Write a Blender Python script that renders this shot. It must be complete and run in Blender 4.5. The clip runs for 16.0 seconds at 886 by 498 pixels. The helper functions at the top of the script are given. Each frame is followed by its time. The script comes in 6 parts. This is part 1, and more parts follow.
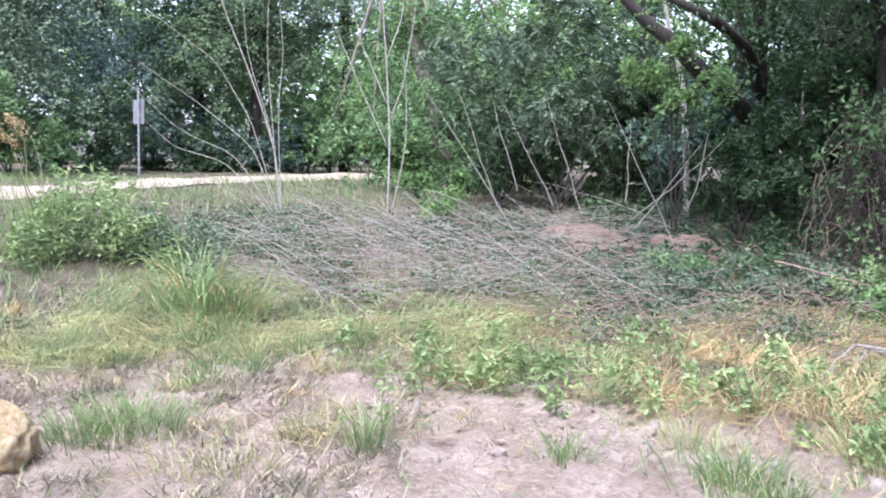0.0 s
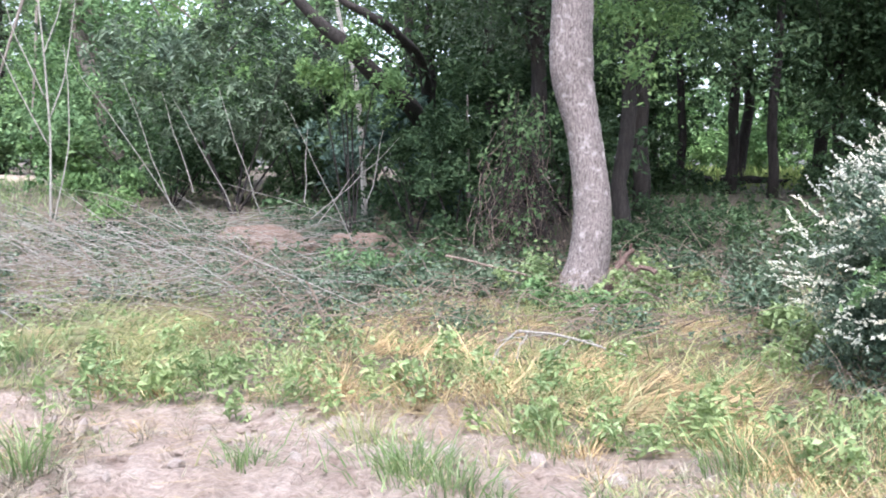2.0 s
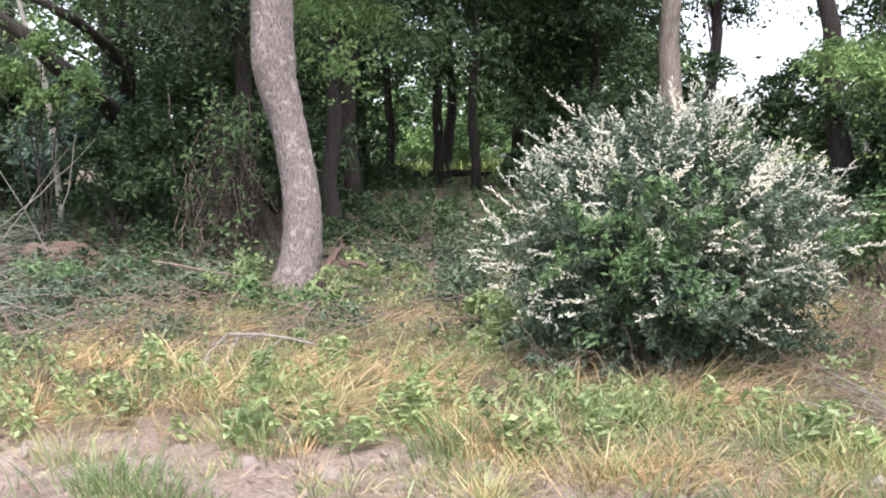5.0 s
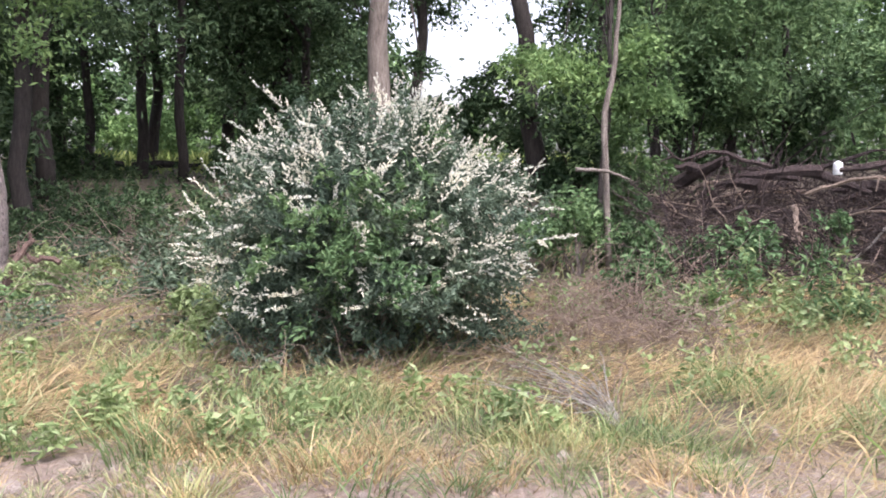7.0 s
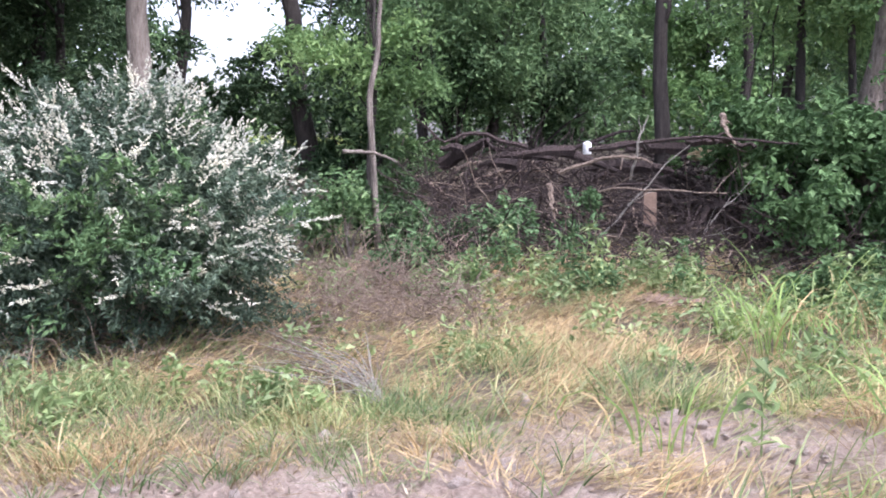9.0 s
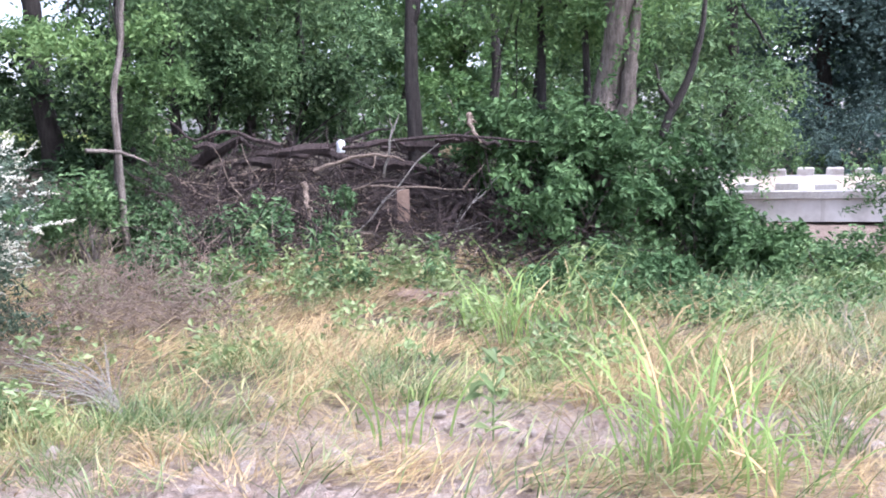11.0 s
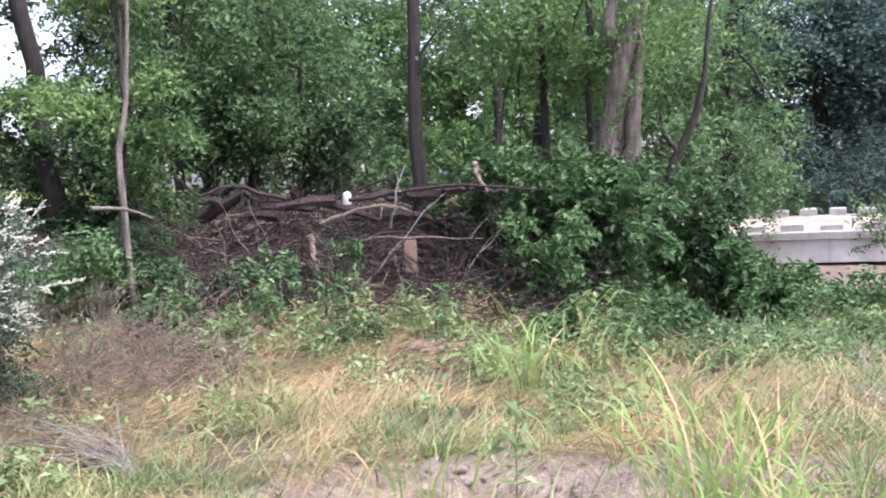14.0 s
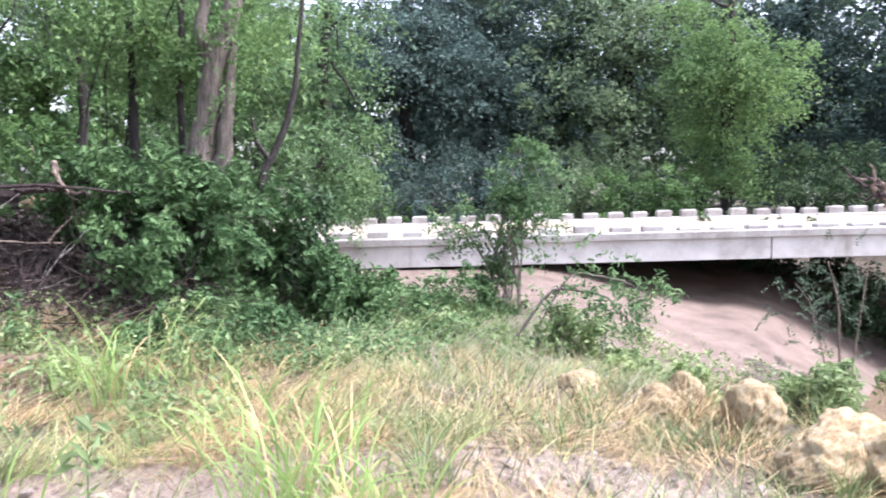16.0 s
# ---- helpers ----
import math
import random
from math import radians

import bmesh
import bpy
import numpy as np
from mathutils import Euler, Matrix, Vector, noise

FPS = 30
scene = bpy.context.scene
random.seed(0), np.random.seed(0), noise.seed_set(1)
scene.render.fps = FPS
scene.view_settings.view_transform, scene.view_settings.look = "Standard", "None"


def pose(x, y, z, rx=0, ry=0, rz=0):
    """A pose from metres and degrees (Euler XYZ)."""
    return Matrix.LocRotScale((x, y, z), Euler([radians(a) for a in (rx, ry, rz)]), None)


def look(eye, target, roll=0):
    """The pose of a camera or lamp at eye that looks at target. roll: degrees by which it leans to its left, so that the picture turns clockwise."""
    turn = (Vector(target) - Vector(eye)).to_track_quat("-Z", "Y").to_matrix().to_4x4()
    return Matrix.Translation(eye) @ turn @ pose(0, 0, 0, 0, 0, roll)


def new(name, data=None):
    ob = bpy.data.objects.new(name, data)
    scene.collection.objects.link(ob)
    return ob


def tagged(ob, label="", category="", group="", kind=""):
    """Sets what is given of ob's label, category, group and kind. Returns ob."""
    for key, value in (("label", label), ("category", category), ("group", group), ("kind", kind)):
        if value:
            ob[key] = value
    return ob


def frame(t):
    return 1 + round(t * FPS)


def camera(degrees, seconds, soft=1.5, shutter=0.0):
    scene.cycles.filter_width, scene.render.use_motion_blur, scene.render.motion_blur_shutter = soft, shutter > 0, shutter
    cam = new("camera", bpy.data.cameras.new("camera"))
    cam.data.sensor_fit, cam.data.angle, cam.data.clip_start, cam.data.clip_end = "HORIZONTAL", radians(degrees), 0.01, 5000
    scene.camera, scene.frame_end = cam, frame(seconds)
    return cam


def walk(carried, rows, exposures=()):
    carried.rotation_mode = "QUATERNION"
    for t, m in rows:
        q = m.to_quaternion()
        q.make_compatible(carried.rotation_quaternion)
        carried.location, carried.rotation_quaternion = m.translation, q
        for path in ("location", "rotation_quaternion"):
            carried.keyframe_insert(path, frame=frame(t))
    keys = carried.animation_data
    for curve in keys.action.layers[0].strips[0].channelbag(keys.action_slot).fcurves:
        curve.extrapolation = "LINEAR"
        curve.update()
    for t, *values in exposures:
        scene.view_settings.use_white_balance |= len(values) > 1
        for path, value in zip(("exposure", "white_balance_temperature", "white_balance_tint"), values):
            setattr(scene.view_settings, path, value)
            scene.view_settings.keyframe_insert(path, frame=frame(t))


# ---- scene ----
cam = camera(48.99, 16.0, soft=1.8, shutter=0.15)
EYE = (0.0, 0.0, 1.6)
# seconds, x, y, z, yaw, pitch, roll: a hand-held pan, the arms swinging round the body
PATH = [
    (0.0, -0.000, 0.000, 1.600, 0.00, -5.07, -0.91),
    (0.5, 0.022, 0.024, 1.596, -4.42, -4.91, -1.01),
    (1.0, 0.045, 0.036, 1.592, -8.59, -5.07, -0.84),
    (1.5, 0.058, 0.043, 1.594, -12.95, -4.97, -0.78),
    (2.0, 0.067, 0.027, 1.591, -18.48, -4.77, -0.68),
    (2.5, 0.071, 0.021, 1.589, -21.68, -4.92, -0.34),
    (3.0, 0.084, 0.017, 1.587, -23.93, -5.54, 0.16),
    (3.2, 0.100, 0.000, 1.587, -24.82, -5.44, 0.40),
    (5.3, 0.162, -0.009, 1.586, -37.09, -5.12, 0.25),
    (5.5, 0.163, -0.009, 1.586, -38.65, -5.29, -0.20),
    (6.0, 0.194, -0.026, 1.585, -44.26, -5.15, -0.48),
    (6.5, 0.206, -0.025, 1.582, -48.52, -5.17, -0.37),
    (7.0, 0.218, -0.027, 1.580, -51.69, -5.31, -0.42),
    (7.5, 0.231, -0.031, 1.575, -53.70, -5.31, -0.08),
    (8.0, 0.251, -0.059, 1.570, -57.00, -5.57, 0.21),
    (8.2, 0.248, -0.079, 1.571, -58.69, -5.74, 0.24),
    (10.3, 0.294, -0.285, 1.591, -72.52, -6.79, -0.11),
    (10.5, 0.299, -0.306, 1.595, -73.82, -6.85, 0.10),
    (11.0, 0.286, -0.359, 1.599, -77.89, -6.48, 0.02),
    (11.5, 0.280, -0.397, 1.588, -81.55, -6.10, -0.65),
    (12.0, 0.289, -0.397, 1.600, -85.08, -5.67, 0.44),
    (12.5, 0.317, -0.343, 1.590, -87.23, -6.05, 1.37),
    (13.0, 0.323, -0.311, 1.600, -88.30, -5.96, 1.29),
    (13.5, 0.311, -0.259, 1.604, -85.43, -4.92, 1.23),
    (14.0, 0.332, -0.254, 1.611, -78.03, -3.64, 1.32),
    (14.5, 0.317, -0.256, 1.620, -75.46, -3.55, 0.73),
    (15.0, 0.305, -0.274, 1.623, -83.27, -3.72, -0.19),
    (15.5, 0.289, -0.345, 1.624, -92.78, -3.40, -0.14),
    (15.7, 0.284, -0.348, 1.623, -95.84, -3.49, -0.16),
    (16.0, 0.291, -0.361, 1.623, -101.15, -3.54, -0.41),
]
walk(cam, [(t, pose(x, y, z, 90 + p, r, w)) for t, x, y, z, w, p, r in PATH], exposures=[(0.0, 1.77, 5700, 20), (2.5, 1.87, 5900, 17), (3.2, 1.82, 5950, 17), (5.5, 1.54, 6400, 21.5), (8.0, 1.53, 6150, 25), (10.5, 1.75, 5650, 24), (13.0, 1.83, 5750, 23), (14.5, 1.53, 6050, 26), (16.0, 1.97, 5950, 22)])

# ---- world and light: bright overcast afternoon ----
world = bpy.data.worlds.new("sky")
scene.world = world
world.use_nodes = True
wn = world.node_tree.nodes
wl = world.node_tree.links
sky = wn.new("ShaderNodeTexSky")
sky.sky_type = "NISHITA"
sky.sun_disc = False
sky.sun_elevation = radians(60)
sky.sun_rotation = radians(200)
sky.air_density, sky.dust_density, sky.ozone_density = 1.0, 3.0, 1.0
cloud = wn.new("ShaderNodeHueSaturation")
cloud.inputs["Saturation"].default_value = 0.5
wl.new(sky.outputs[0], cloud.inputs["Color"])
wl.new(cloud.outputs[0], wn["Background"].inputs["Color"])
wn["Background"].inputs["Strength"].default_value = 0.15
SUN = new("sun", bpy.data.lights.new("sun", "SUN"))
SUN.data.energy = 2.0
SUN.data.angle = radians(25)
SUN.data.color = (1.0, 0.98, 0.95)
SUN.matrix_world = look((-3.6, -9.0, 17), (0, 0, 0))

rng = np.random.default_rng(7)


# ---- materials ----
def material(name, rough=0.8):
    m = bpy.data.materials.new(name)
    m.use_nodes = True
    b = m.node_tree.nodes["Principled BSDF"]
    b.inputs["Roughness"].default_value = rough
    return m, m.node_tree.nodes, m.node_tree.links, b


def ramp(nodes, stops):
    r = nodes.new("ShaderNodeValToRGB")
    e = r.color_ramp.elements
    while len(e) < len(stops):
        e.new(0.5)
    for k, (at, c) in zip(e, stops):
        k.position, k.color = at, (*c, 1)
    return r


def noise_at(nodes, links, scale, detail=6, rough=0.6, coord="Object", stretch=None):
    t = nodes.new("ShaderNodeTexCoord")
    n = nodes.new("ShaderNodeTexNoise")
    n.inputs["Scale"].default_value = scale
    n.inputs["Detail"].default_value = detail
    n.inputs["Roughness"].default_value = rough
    if stretch:
        mp = nodes.new("ShaderNodeMapping")
        mp.inputs["Scale"].default_value = stretch
        links.new(t.outputs[coord], mp.inputs["Vector"])
        links.new(mp.outputs[0], n.inputs["Vector"])
    else:
        links.new(t.outputs[coord], n.inputs["Vector"])
    return n


def mix(nodes, links, fac, a, b):
    m = nodes.new("ShaderNodeMix")
    m.data_type = "RGBA"
    for sock, v in ((m.inputs[0], fac), (m.inputs[6], a), (m.inputs[7], b)):
        if isinstance(v, (int, float)):
            sock.default_value = v
        elif isinstance(v, tuple):
            sock.default_value = (*v, 1)
        else:
            links.new(v, sock)
    return m.outputs[2]


def bump(nodes, links, b, height, strength, distance):
    n = nodes.new("ShaderNodeBump")
    n.inputs["Strength"].default_value = strength
    n.inputs["Distance"].default_value = distance
    links.new(height, n.inputs["Height"])
    links.new(n.outputs[0], b.inputs["Normal"])


def leaf_material(name, stops, glow_through=0.3, rough=0.7, patch=0.5):
    """Leaves or blades: each island takes its own tone, and larger patches drift."""
    m, nodes, links, b = material(name, rough)
    geo = nodes.new("ShaderNodeNewGeometry")
    r = ramp(nodes, stops)
    links.new(geo.outputs["Random Per Island"], r.inputs[0])
    n = noise_at(nodes, links, patch, 3)
    tone = ramp(nodes, [(0.35, (0.72, 0.76, 0.74)), (0.65, (1.15, 1.1, 1.0))])
    links.new(n.outputs[0], tone.inputs[0])
    mul = nodes.new("ShaderNodeMix")
    mul.data_type, mul.blend_type = "RGBA", "MULTIPLY"
    mul.inputs[0].default_value = 1
    links.new(r.outputs[0], mul.inputs[6])
    links.new(tone.outputs[0], mul.inputs[7])
    links.new(mul.outputs[2], b.inputs["Base Color"])
    b.inputs["Specular IOR Level"].default_value = 0.2
    tr = nodes.new("ShaderNodeBsdfTranslucent")
    links.new(mul.outputs[2], tr.inputs["Color"])
    sh = nodes.new("ShaderNodeMixShader")
    sh.inputs[0].default_value = glow_through
    links.new(b.outputs[0], sh.inputs[1])
    links.new(tr.outputs[0], sh.inputs[2])
    links.new(sh.outputs[0], nodes["Material Output"].inputs["Surface"])
    return m


def greens(dark, mid, light):
    return [(0.0, dark), (0.55, mid), (1.0, light)]


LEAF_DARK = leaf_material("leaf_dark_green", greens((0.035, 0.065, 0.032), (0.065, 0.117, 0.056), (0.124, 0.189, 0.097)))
LEAF_MID = leaf_material("leaf_mid_green", greens((0.074, 0.131, 0.063), (0.135, 0.234, 0.105), (0.228, 0.342, 0.165)))
LEAF_LIGHT = leaf_material("leaf_light_green", greens((0.078, 0.151, 0.056), (0.134, 0.241, 0.090), (0.213, 0.336, 0.140)), 0.4)
LEAF_GREY = leaf_material("leaf_grey_green", greens((0.054, 0.084, 0.054), (0.102, 0.150, 0.096), (0.192, 0.252, 0.180)), 0.2, 0.45)
# the next three hold distance haze in their colour: paler, bluer, less contrast
LEAF_BLUE = leaf_material("leaf_blue_green", greens((0.06, 0.1, 0.09), (0.095, 0.155, 0.13), (0.14, 0.215, 0.17)), 0.25)
LEAF_HAZED = leaf_material("leaf_hazed_green", greens((0.105, 0.155, 0.1), (0.15, 0.22, 0.125), (0.2, 0.285, 0.155)), 0.3, 0.8)
LEAF_HAZED_BLUE = leaf_material("leaf_hazed_blue_green", greens((0.07, 0.11, 0.105), (0.092, 0.142, 0.13), (0.115, 0.175, 0.155)), 0.25, 0.9)
LEAF_BUSH = leaf_material("leaf_bush", greens((0.044, 0.073, 0.051), (0.085, 0.129, 0.088), (0.171, 0.226, 0.167)), 0.2, 0.5, 1.5)
LEAF_VINE = leaf_material("leaf_vine", greens((0.055, 0.104, 0.044), (0.101, 0.189, 0.075), (0.169, 0.273, 0.124)), 0.3)
LEAF_SUNNY = leaf_material("leaf_sunny_green", greens((0.12, 0.21, 0.085), (0.185, 0.3, 0.12), (0.26, 0.39, 0.165)), 0.4)
LEAF_WEED = leaf_material("leaf_weed", greens((0.15, 0.215, 0.09), (0.26, 0.35, 0.16), (0.37, 0.45, 0.25)), 0.35, 0.6, 2)
GRASS_TALL = leaf_material("grass_tall", greens((0.14, 0.24, 0.065), (0.26, 0.39, 0.13), (0.44, 0.52, 0.22)), 0.4, 0.6, 2)
FLOWER = leaf_material("white_flower", greens((0.6, 0.6, 0.5), (0.78, 0.78, 0.7), (0.86, 0.86, 0.82)), 0.25, 0.7, 3)
GRASS = leaf_material("grass_green", greens((0.1, 0.16, 0.06), (0.195, 0.28, 0.12), (0.36, 0.41, 0.24)), 0.35, 0.6, 2)
GRASS_YELLOW = leaf_material("grass_yellow_green", greens((0.23, 0.26, 0.115), (0.38, 0.4, 0.2), (0.55, 0.53, 0.31)), 0.35, 0.6, 2)
STRAW = leaf_material("straw", greens((0.16, 0.108, 0.06), (0.44, 0.332, 0.182), (0.62, 0.505, 0.31)), 0.2, 0.6, 2)
STUBBLE = leaf_material("stubble", greens((0.13, 0.112, 0.085), (0.27, 0.24, 0.185), (0.4, 0.365, 0.29)), 0.15, 0.7, 2)


def bark_material(name, dark, light, scale=1.0, patches=None, grain=(2.2, 2.2, 0.35)):
    m, nodes, links, b = material(name, 0.9)
    n = noise_at(nodes, links, 9 * scale, 8, 0.75, "Object", grain)
    fine = noise_at(nodes, links, 45 * scale, 6, 0.7)
    r = ramp(nodes, [(0.36, dark), (0.62, light)])
    links.new(n.outputs[0], r.inputs[0])
    col = r.outputs[0]
    if patches:
        big = noise_at(nodes, links, 4 * scale, 4, 0.6)
        f = ramp(nodes, [(0.55, (0, 0, 0)), (0.68, (1, 1, 1))])
        links.new(big.outputs[0], f.inputs[0])
        col = mix(nodes, links, f.outputs[0], col, patches)
    r2 = ramp(nodes, [(0.3, (0.65, 0.65, 0.65)), (0.7, (1.15, 1.15, 1.15))])
    links.new(fine.outputs[0], r2.inputs[0])
    mul = nodes.new("ShaderNodeMix")
    mul.data_type, mul.blend_type = "RGBA", "MULTIPLY"
    mul.inputs[0].default_value = 1
    links.new(col, mul.inputs[6])
    links.new(r2.outputs[0], mul.inputs[7])
    links.new(mul.outputs[2], b.inputs["Base Color"])
    bump(nodes, links, b, n.outputs[0], 0.9, 0.04)
    return m


BARK_GREY = bark_material("bark_grey", (0.075, 0.058, 0.052), (0.42, 0.355, 0.33), 2.6, (0.52, 0.455, 0.43), (2.4, 2.4, 0.7))
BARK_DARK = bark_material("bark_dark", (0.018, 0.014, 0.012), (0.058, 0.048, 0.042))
BARK_MID = bark_material("bark_mid", (0.12, 0.095, 0.08), (0.3, 0.26, 0.22))
DEADWOOD = bark_material("dead_wood", (0.15, 0.11, 0.085), (0.34, 0.265, 0.205), 2)
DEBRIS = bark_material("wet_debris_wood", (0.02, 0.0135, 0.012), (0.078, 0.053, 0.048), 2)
CANE = bark_material("pale_cane", (0.26, 0.24, 0.2), (0.5, 0.47, 0.42), 3)
BARK_BROWN = bark_material("bark_brown", (0.085, 0.066, 0.055), (0.27, 0.225, 0.19), 1.4)
RED_ROOT = bark_material("reddish_root", (0.08, 0.048, 0.036), (0.19, 0.125, 0.1), 2)


def ground_material():
    m, nodes, links, b = material("silty_ground", 0.85)
    big = noise_at(nodes, links, 0.55, 6, 0.62)
    mid = noise_at(nodes, links, 3.0, 8, 0.68)
    fine = noise_at(nodes, links, 28.0, 6, 0.7)
    silt = ramp(nodes, [(0.36, (0.31, 0.225, 0.175)), (0.5, (0.52, 0.415, 0.345)), (0.64, (0.67, 0.57, 0.49))])
    links.new(mid.outputs[0], silt.inputs[0])
    soil = ramp(nodes, [(0.35, (0.09, 0.072, 0.05)), (0.65, (0.2, 0.165, 0.115))])
    links.new(mid.outputs[0], soil.inputs[0])
    f = ramp(nodes, [(0.42, (0, 0, 0)), (0.6, (1, 1, 1))])
    links.new(big.outputs[0], f.inputs[0])
    near = mix(nodes, links, f.outputs[0], silt.outputs[0], (0.44, 0.345, 0.28))
    # leaf litter and soil take over away from the track
    way = nodes.new("ShaderNodeAttribute")
    way.attribute_name = "off_track"
    add = nodes.new("ShaderNodeMath")
    add.operation = "MULTIPLY_ADD"
    links.new(mid.outputs[0], add.inputs[0])
    add.inputs[1].default_value = 1.6
    links.new(way.outputs["Fac"], add.inputs[2])
    rng_ = nodes.new("ShaderNodeMapRange")
    rng_.inputs["From Min"].default_value = 1.15
    rng_.inputs["From Max"].default_value = 2.1
    links.new(add.outputs[0], rng_.inputs["Value"])
    col = mix(nodes, links, rng_.outputs[0], near, soil.outputs[0])
    f2 = ramp(nodes, [(0.35, (0.66, 0.64, 0.62)), (0.65, (1.15, 1.15, 1.15))])
    links.new(fine.outputs[0], f2.inputs[0])
    mul = nodes.new("ShaderNodeMix")
    mul.data_type, mul.blend_type = "RGBA", "MULTIPLY"
    mul.inputs[0].default_value = 1
    links.new(col, mul.inputs[6])
    links.new(f2.outputs[0], mul.inputs[7])
    links.new(mul.outputs[2], b.inputs["Base Color"])
    sm = nodes.new("ShaderNodeMath")
    links.new(mid.outputs[0], sm.inputs[0])
    links.new(fine.outputs[0], sm.inputs[1])
    bump(nodes, links, b, sm.outputs[0], 1.0, 0.09)
    return m


def speckled(name, stops, scale, rough=0.85, depth=0.02, fine_scale=40):
    m, nodes, links, b = material(name, rough)
    n = noise_at(nodes, links, scale, 8, 0.65)
    r = ramp(nodes, stops)
    links.new(n.outputs[0], r.inputs[0])
    fine = noise_at(nodes, links, fine_scale, 5, 0.7)
    r2 = ramp(nodes, [(0.3, (0.72, 0.72, 0.72)), (0.7, (1.12, 1.12, 1.12))])
    links.new(fine.outputs[0], r2.inputs[0])
    mul = nodes.new("ShaderNodeMix")
    mul.data_type, mul.blend_type = "RGBA", "MULTIPLY"
    mul.inputs[0].default_value = 1
    links.new(r.outputs[0], mul.inputs[6])
    links.new(r2.outputs[0], mul.inputs[7])
    links.new(mul.outputs[2], b.inputs["Base Color"])
    sm = nodes.new("ShaderNodeMath")
    links.new(n.outputs[0], sm.inputs[0])
    links.new(fine.outputs[0], sm.inputs[1])
    bump(nodes, links, b, sm.outputs[0], 0.8, depth)
    return m


def streaked_concrete():
    """Cast concrete with dark rain streaks running down its face."""
    m, nodes, links, b = material("streaked_concrete", 0.85)
    n = noise_at(nodes, links, 2.2, 8, 0.65)
    r = ramp(nodes, [(0.3, (0.34, 0.32, 0.29)), (0.5, (0.52, 0.5, 0.47)), (0.7, (0.62, 0.605, 0.58))])
    links.new(n.outputs[0], r.inputs[0])
    run = noise_at(nodes, links, 1.7, 5, 0.7, "Object", (1.0, 1.0, 0.12))
    f = ramp(nodes, [(0.6, (0, 0, 0)), (0.72, (0.75, 0.75, 0.75))])
    links.new(run.outputs[0], f.inputs[0])
    links.new(mix(nodes, links, f.outputs[0], r.outputs[0], (0.24, 0.21, 0.17)), b.inputs["Base Color"])
    bump(nodes, links, b, n.outputs[0], 0.5, 0.01)
    return m


GIRDER = streaked_concrete()
SOIL = ground_material()
ROAD = speckled("dirt_road", [(0.3, (0.3, 0.235, 0.18)), (0.7, (0.44, 0.36, 0.29))], 0.8)
SILT = speckled("pinkish_silt", [(0.3, (0.13, 0.092, 0.07)), (0.48, (0.21, 0.155, 0.12)), (0.7, (0.29, 0.225, 0.18))], 1.6, 0.9, 0.05)
EARTH = speckled("pinkish_earth", [(0.3, (0.17, 0.112, 0.082)), (0.7, (0.29, 0.205, 0.158))], 4)
LIMESTONE = speckled("limestone", [(0.3, (0.3, 0.13, 0.07)), (0.38, (0.46, 0.31, 0.16)), (0.5, (0.58, 0.45, 0.25)), (0.66, (0.68, 0.59, 0.41))], 6, 0.85, 0.06)
PEBBLE = speckled("pale_stone", [(0.3, (0.34, 0.27, 0.23)), (0.7, (0.56, 0.49, 0.43))], 6)
CONCRETE = speckled("weathered_concrete", [(0.3, (0.2, 0.175, 0.15)), (0.48, (0.37, 0.35, 0.32)), (0.7, (0.48, 0.465, 0.44))], 2.2, 0.85, 0.008)
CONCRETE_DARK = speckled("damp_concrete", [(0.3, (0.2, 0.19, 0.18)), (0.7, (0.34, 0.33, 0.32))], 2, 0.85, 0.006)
FIELD = leaf_material("field_grass", greens((0.16, 0.24, 0.06), (0.26, 0.34, 0.1), (0.38, 0.44, 0.16)), 0.35)
SIGN_BACK = speckled("sign_back_metal", [(0.3, (0.17, 0.18, 0.2)), (0.7, (0.24, 0.25, 0.27))], 3, 0.6, 0.002)
PLASTIC = speckled("white_plastic", [(0.3, (0.72, 0.74, 0.76)), (0.7, (0.82, 0.83, 0.84))], 3, 0.35, 0.002)
PLANK = speckled("weathered_plank", [(0.3, (0.17, 0.11, 0.08)), (0.7, (0.27, 0.185, 0.135))], 4, 0.8, 0.01)
WATER, _n, _l, _b = material("muddy_water", 0.08)
_b.inputs["Base Color"].default_value = (0.2, 0.15, 0.1, 1)
_w = noise_at(_n, _l, 3, 3)
bump(_n, _l, _b, _w.outputs[0], 0.15, 0.03)


# ---- geometry helpers ----
class Geo:
    """Vertices and faces piled up, then made into one mesh."""

    def __init__(self):
        self.v, self.q, self.t, self.n = [], [], [], 0

    def add(self, v, q=None, t=None):
        v = np.asarray(v, float).reshape(-1, 3)
        if q is not None and len(q):
            self.q.append(np.asarray(q, int).reshape(-1, 4) + self.n)
        if t is not None and len(t):
            self.t.append(np.asarray(t, int).reshape(-1, 3) + self.n)
        self.v.append(v)
        self.n += len(v)
        return self

    def mesh(self, name, mat, smooth=False):
        me = bpy.data.meshes.new(name)
        v = np.concatenate(self.v)
        q = np.concatenate(self.q) if self.q else np.zeros((0, 4), int)
        t = np.concatenate(self.t) if self.t else np.zeros((0, 3), int)
        me.vertices.add(len(v))
        me.vertices.foreach_set("co", v.astype(np.float32).ravel())
        me.loops.add(4 * len(q) + 3 * len(t))
        me.loops.foreach_set("vertex_index", np.concatenate([q.ravel(), t.ravel()]).astype(np.int32))
        me.polygons.add(len(q) + len(t))
        starts = np.concatenate([4 * np.arange(len(q)), 4 * len(q) + 3 * np.arange(len(t))])
        me.polygons.foreach_set("loop_start", starts.astype(np.int32))
        me.polygons.foreach_set("use_smooth", np.full(len(q) + len(t), smooth))
        me.update(calc_edges=True)
        me.validate()
        me.materials.append(mat)
        return me


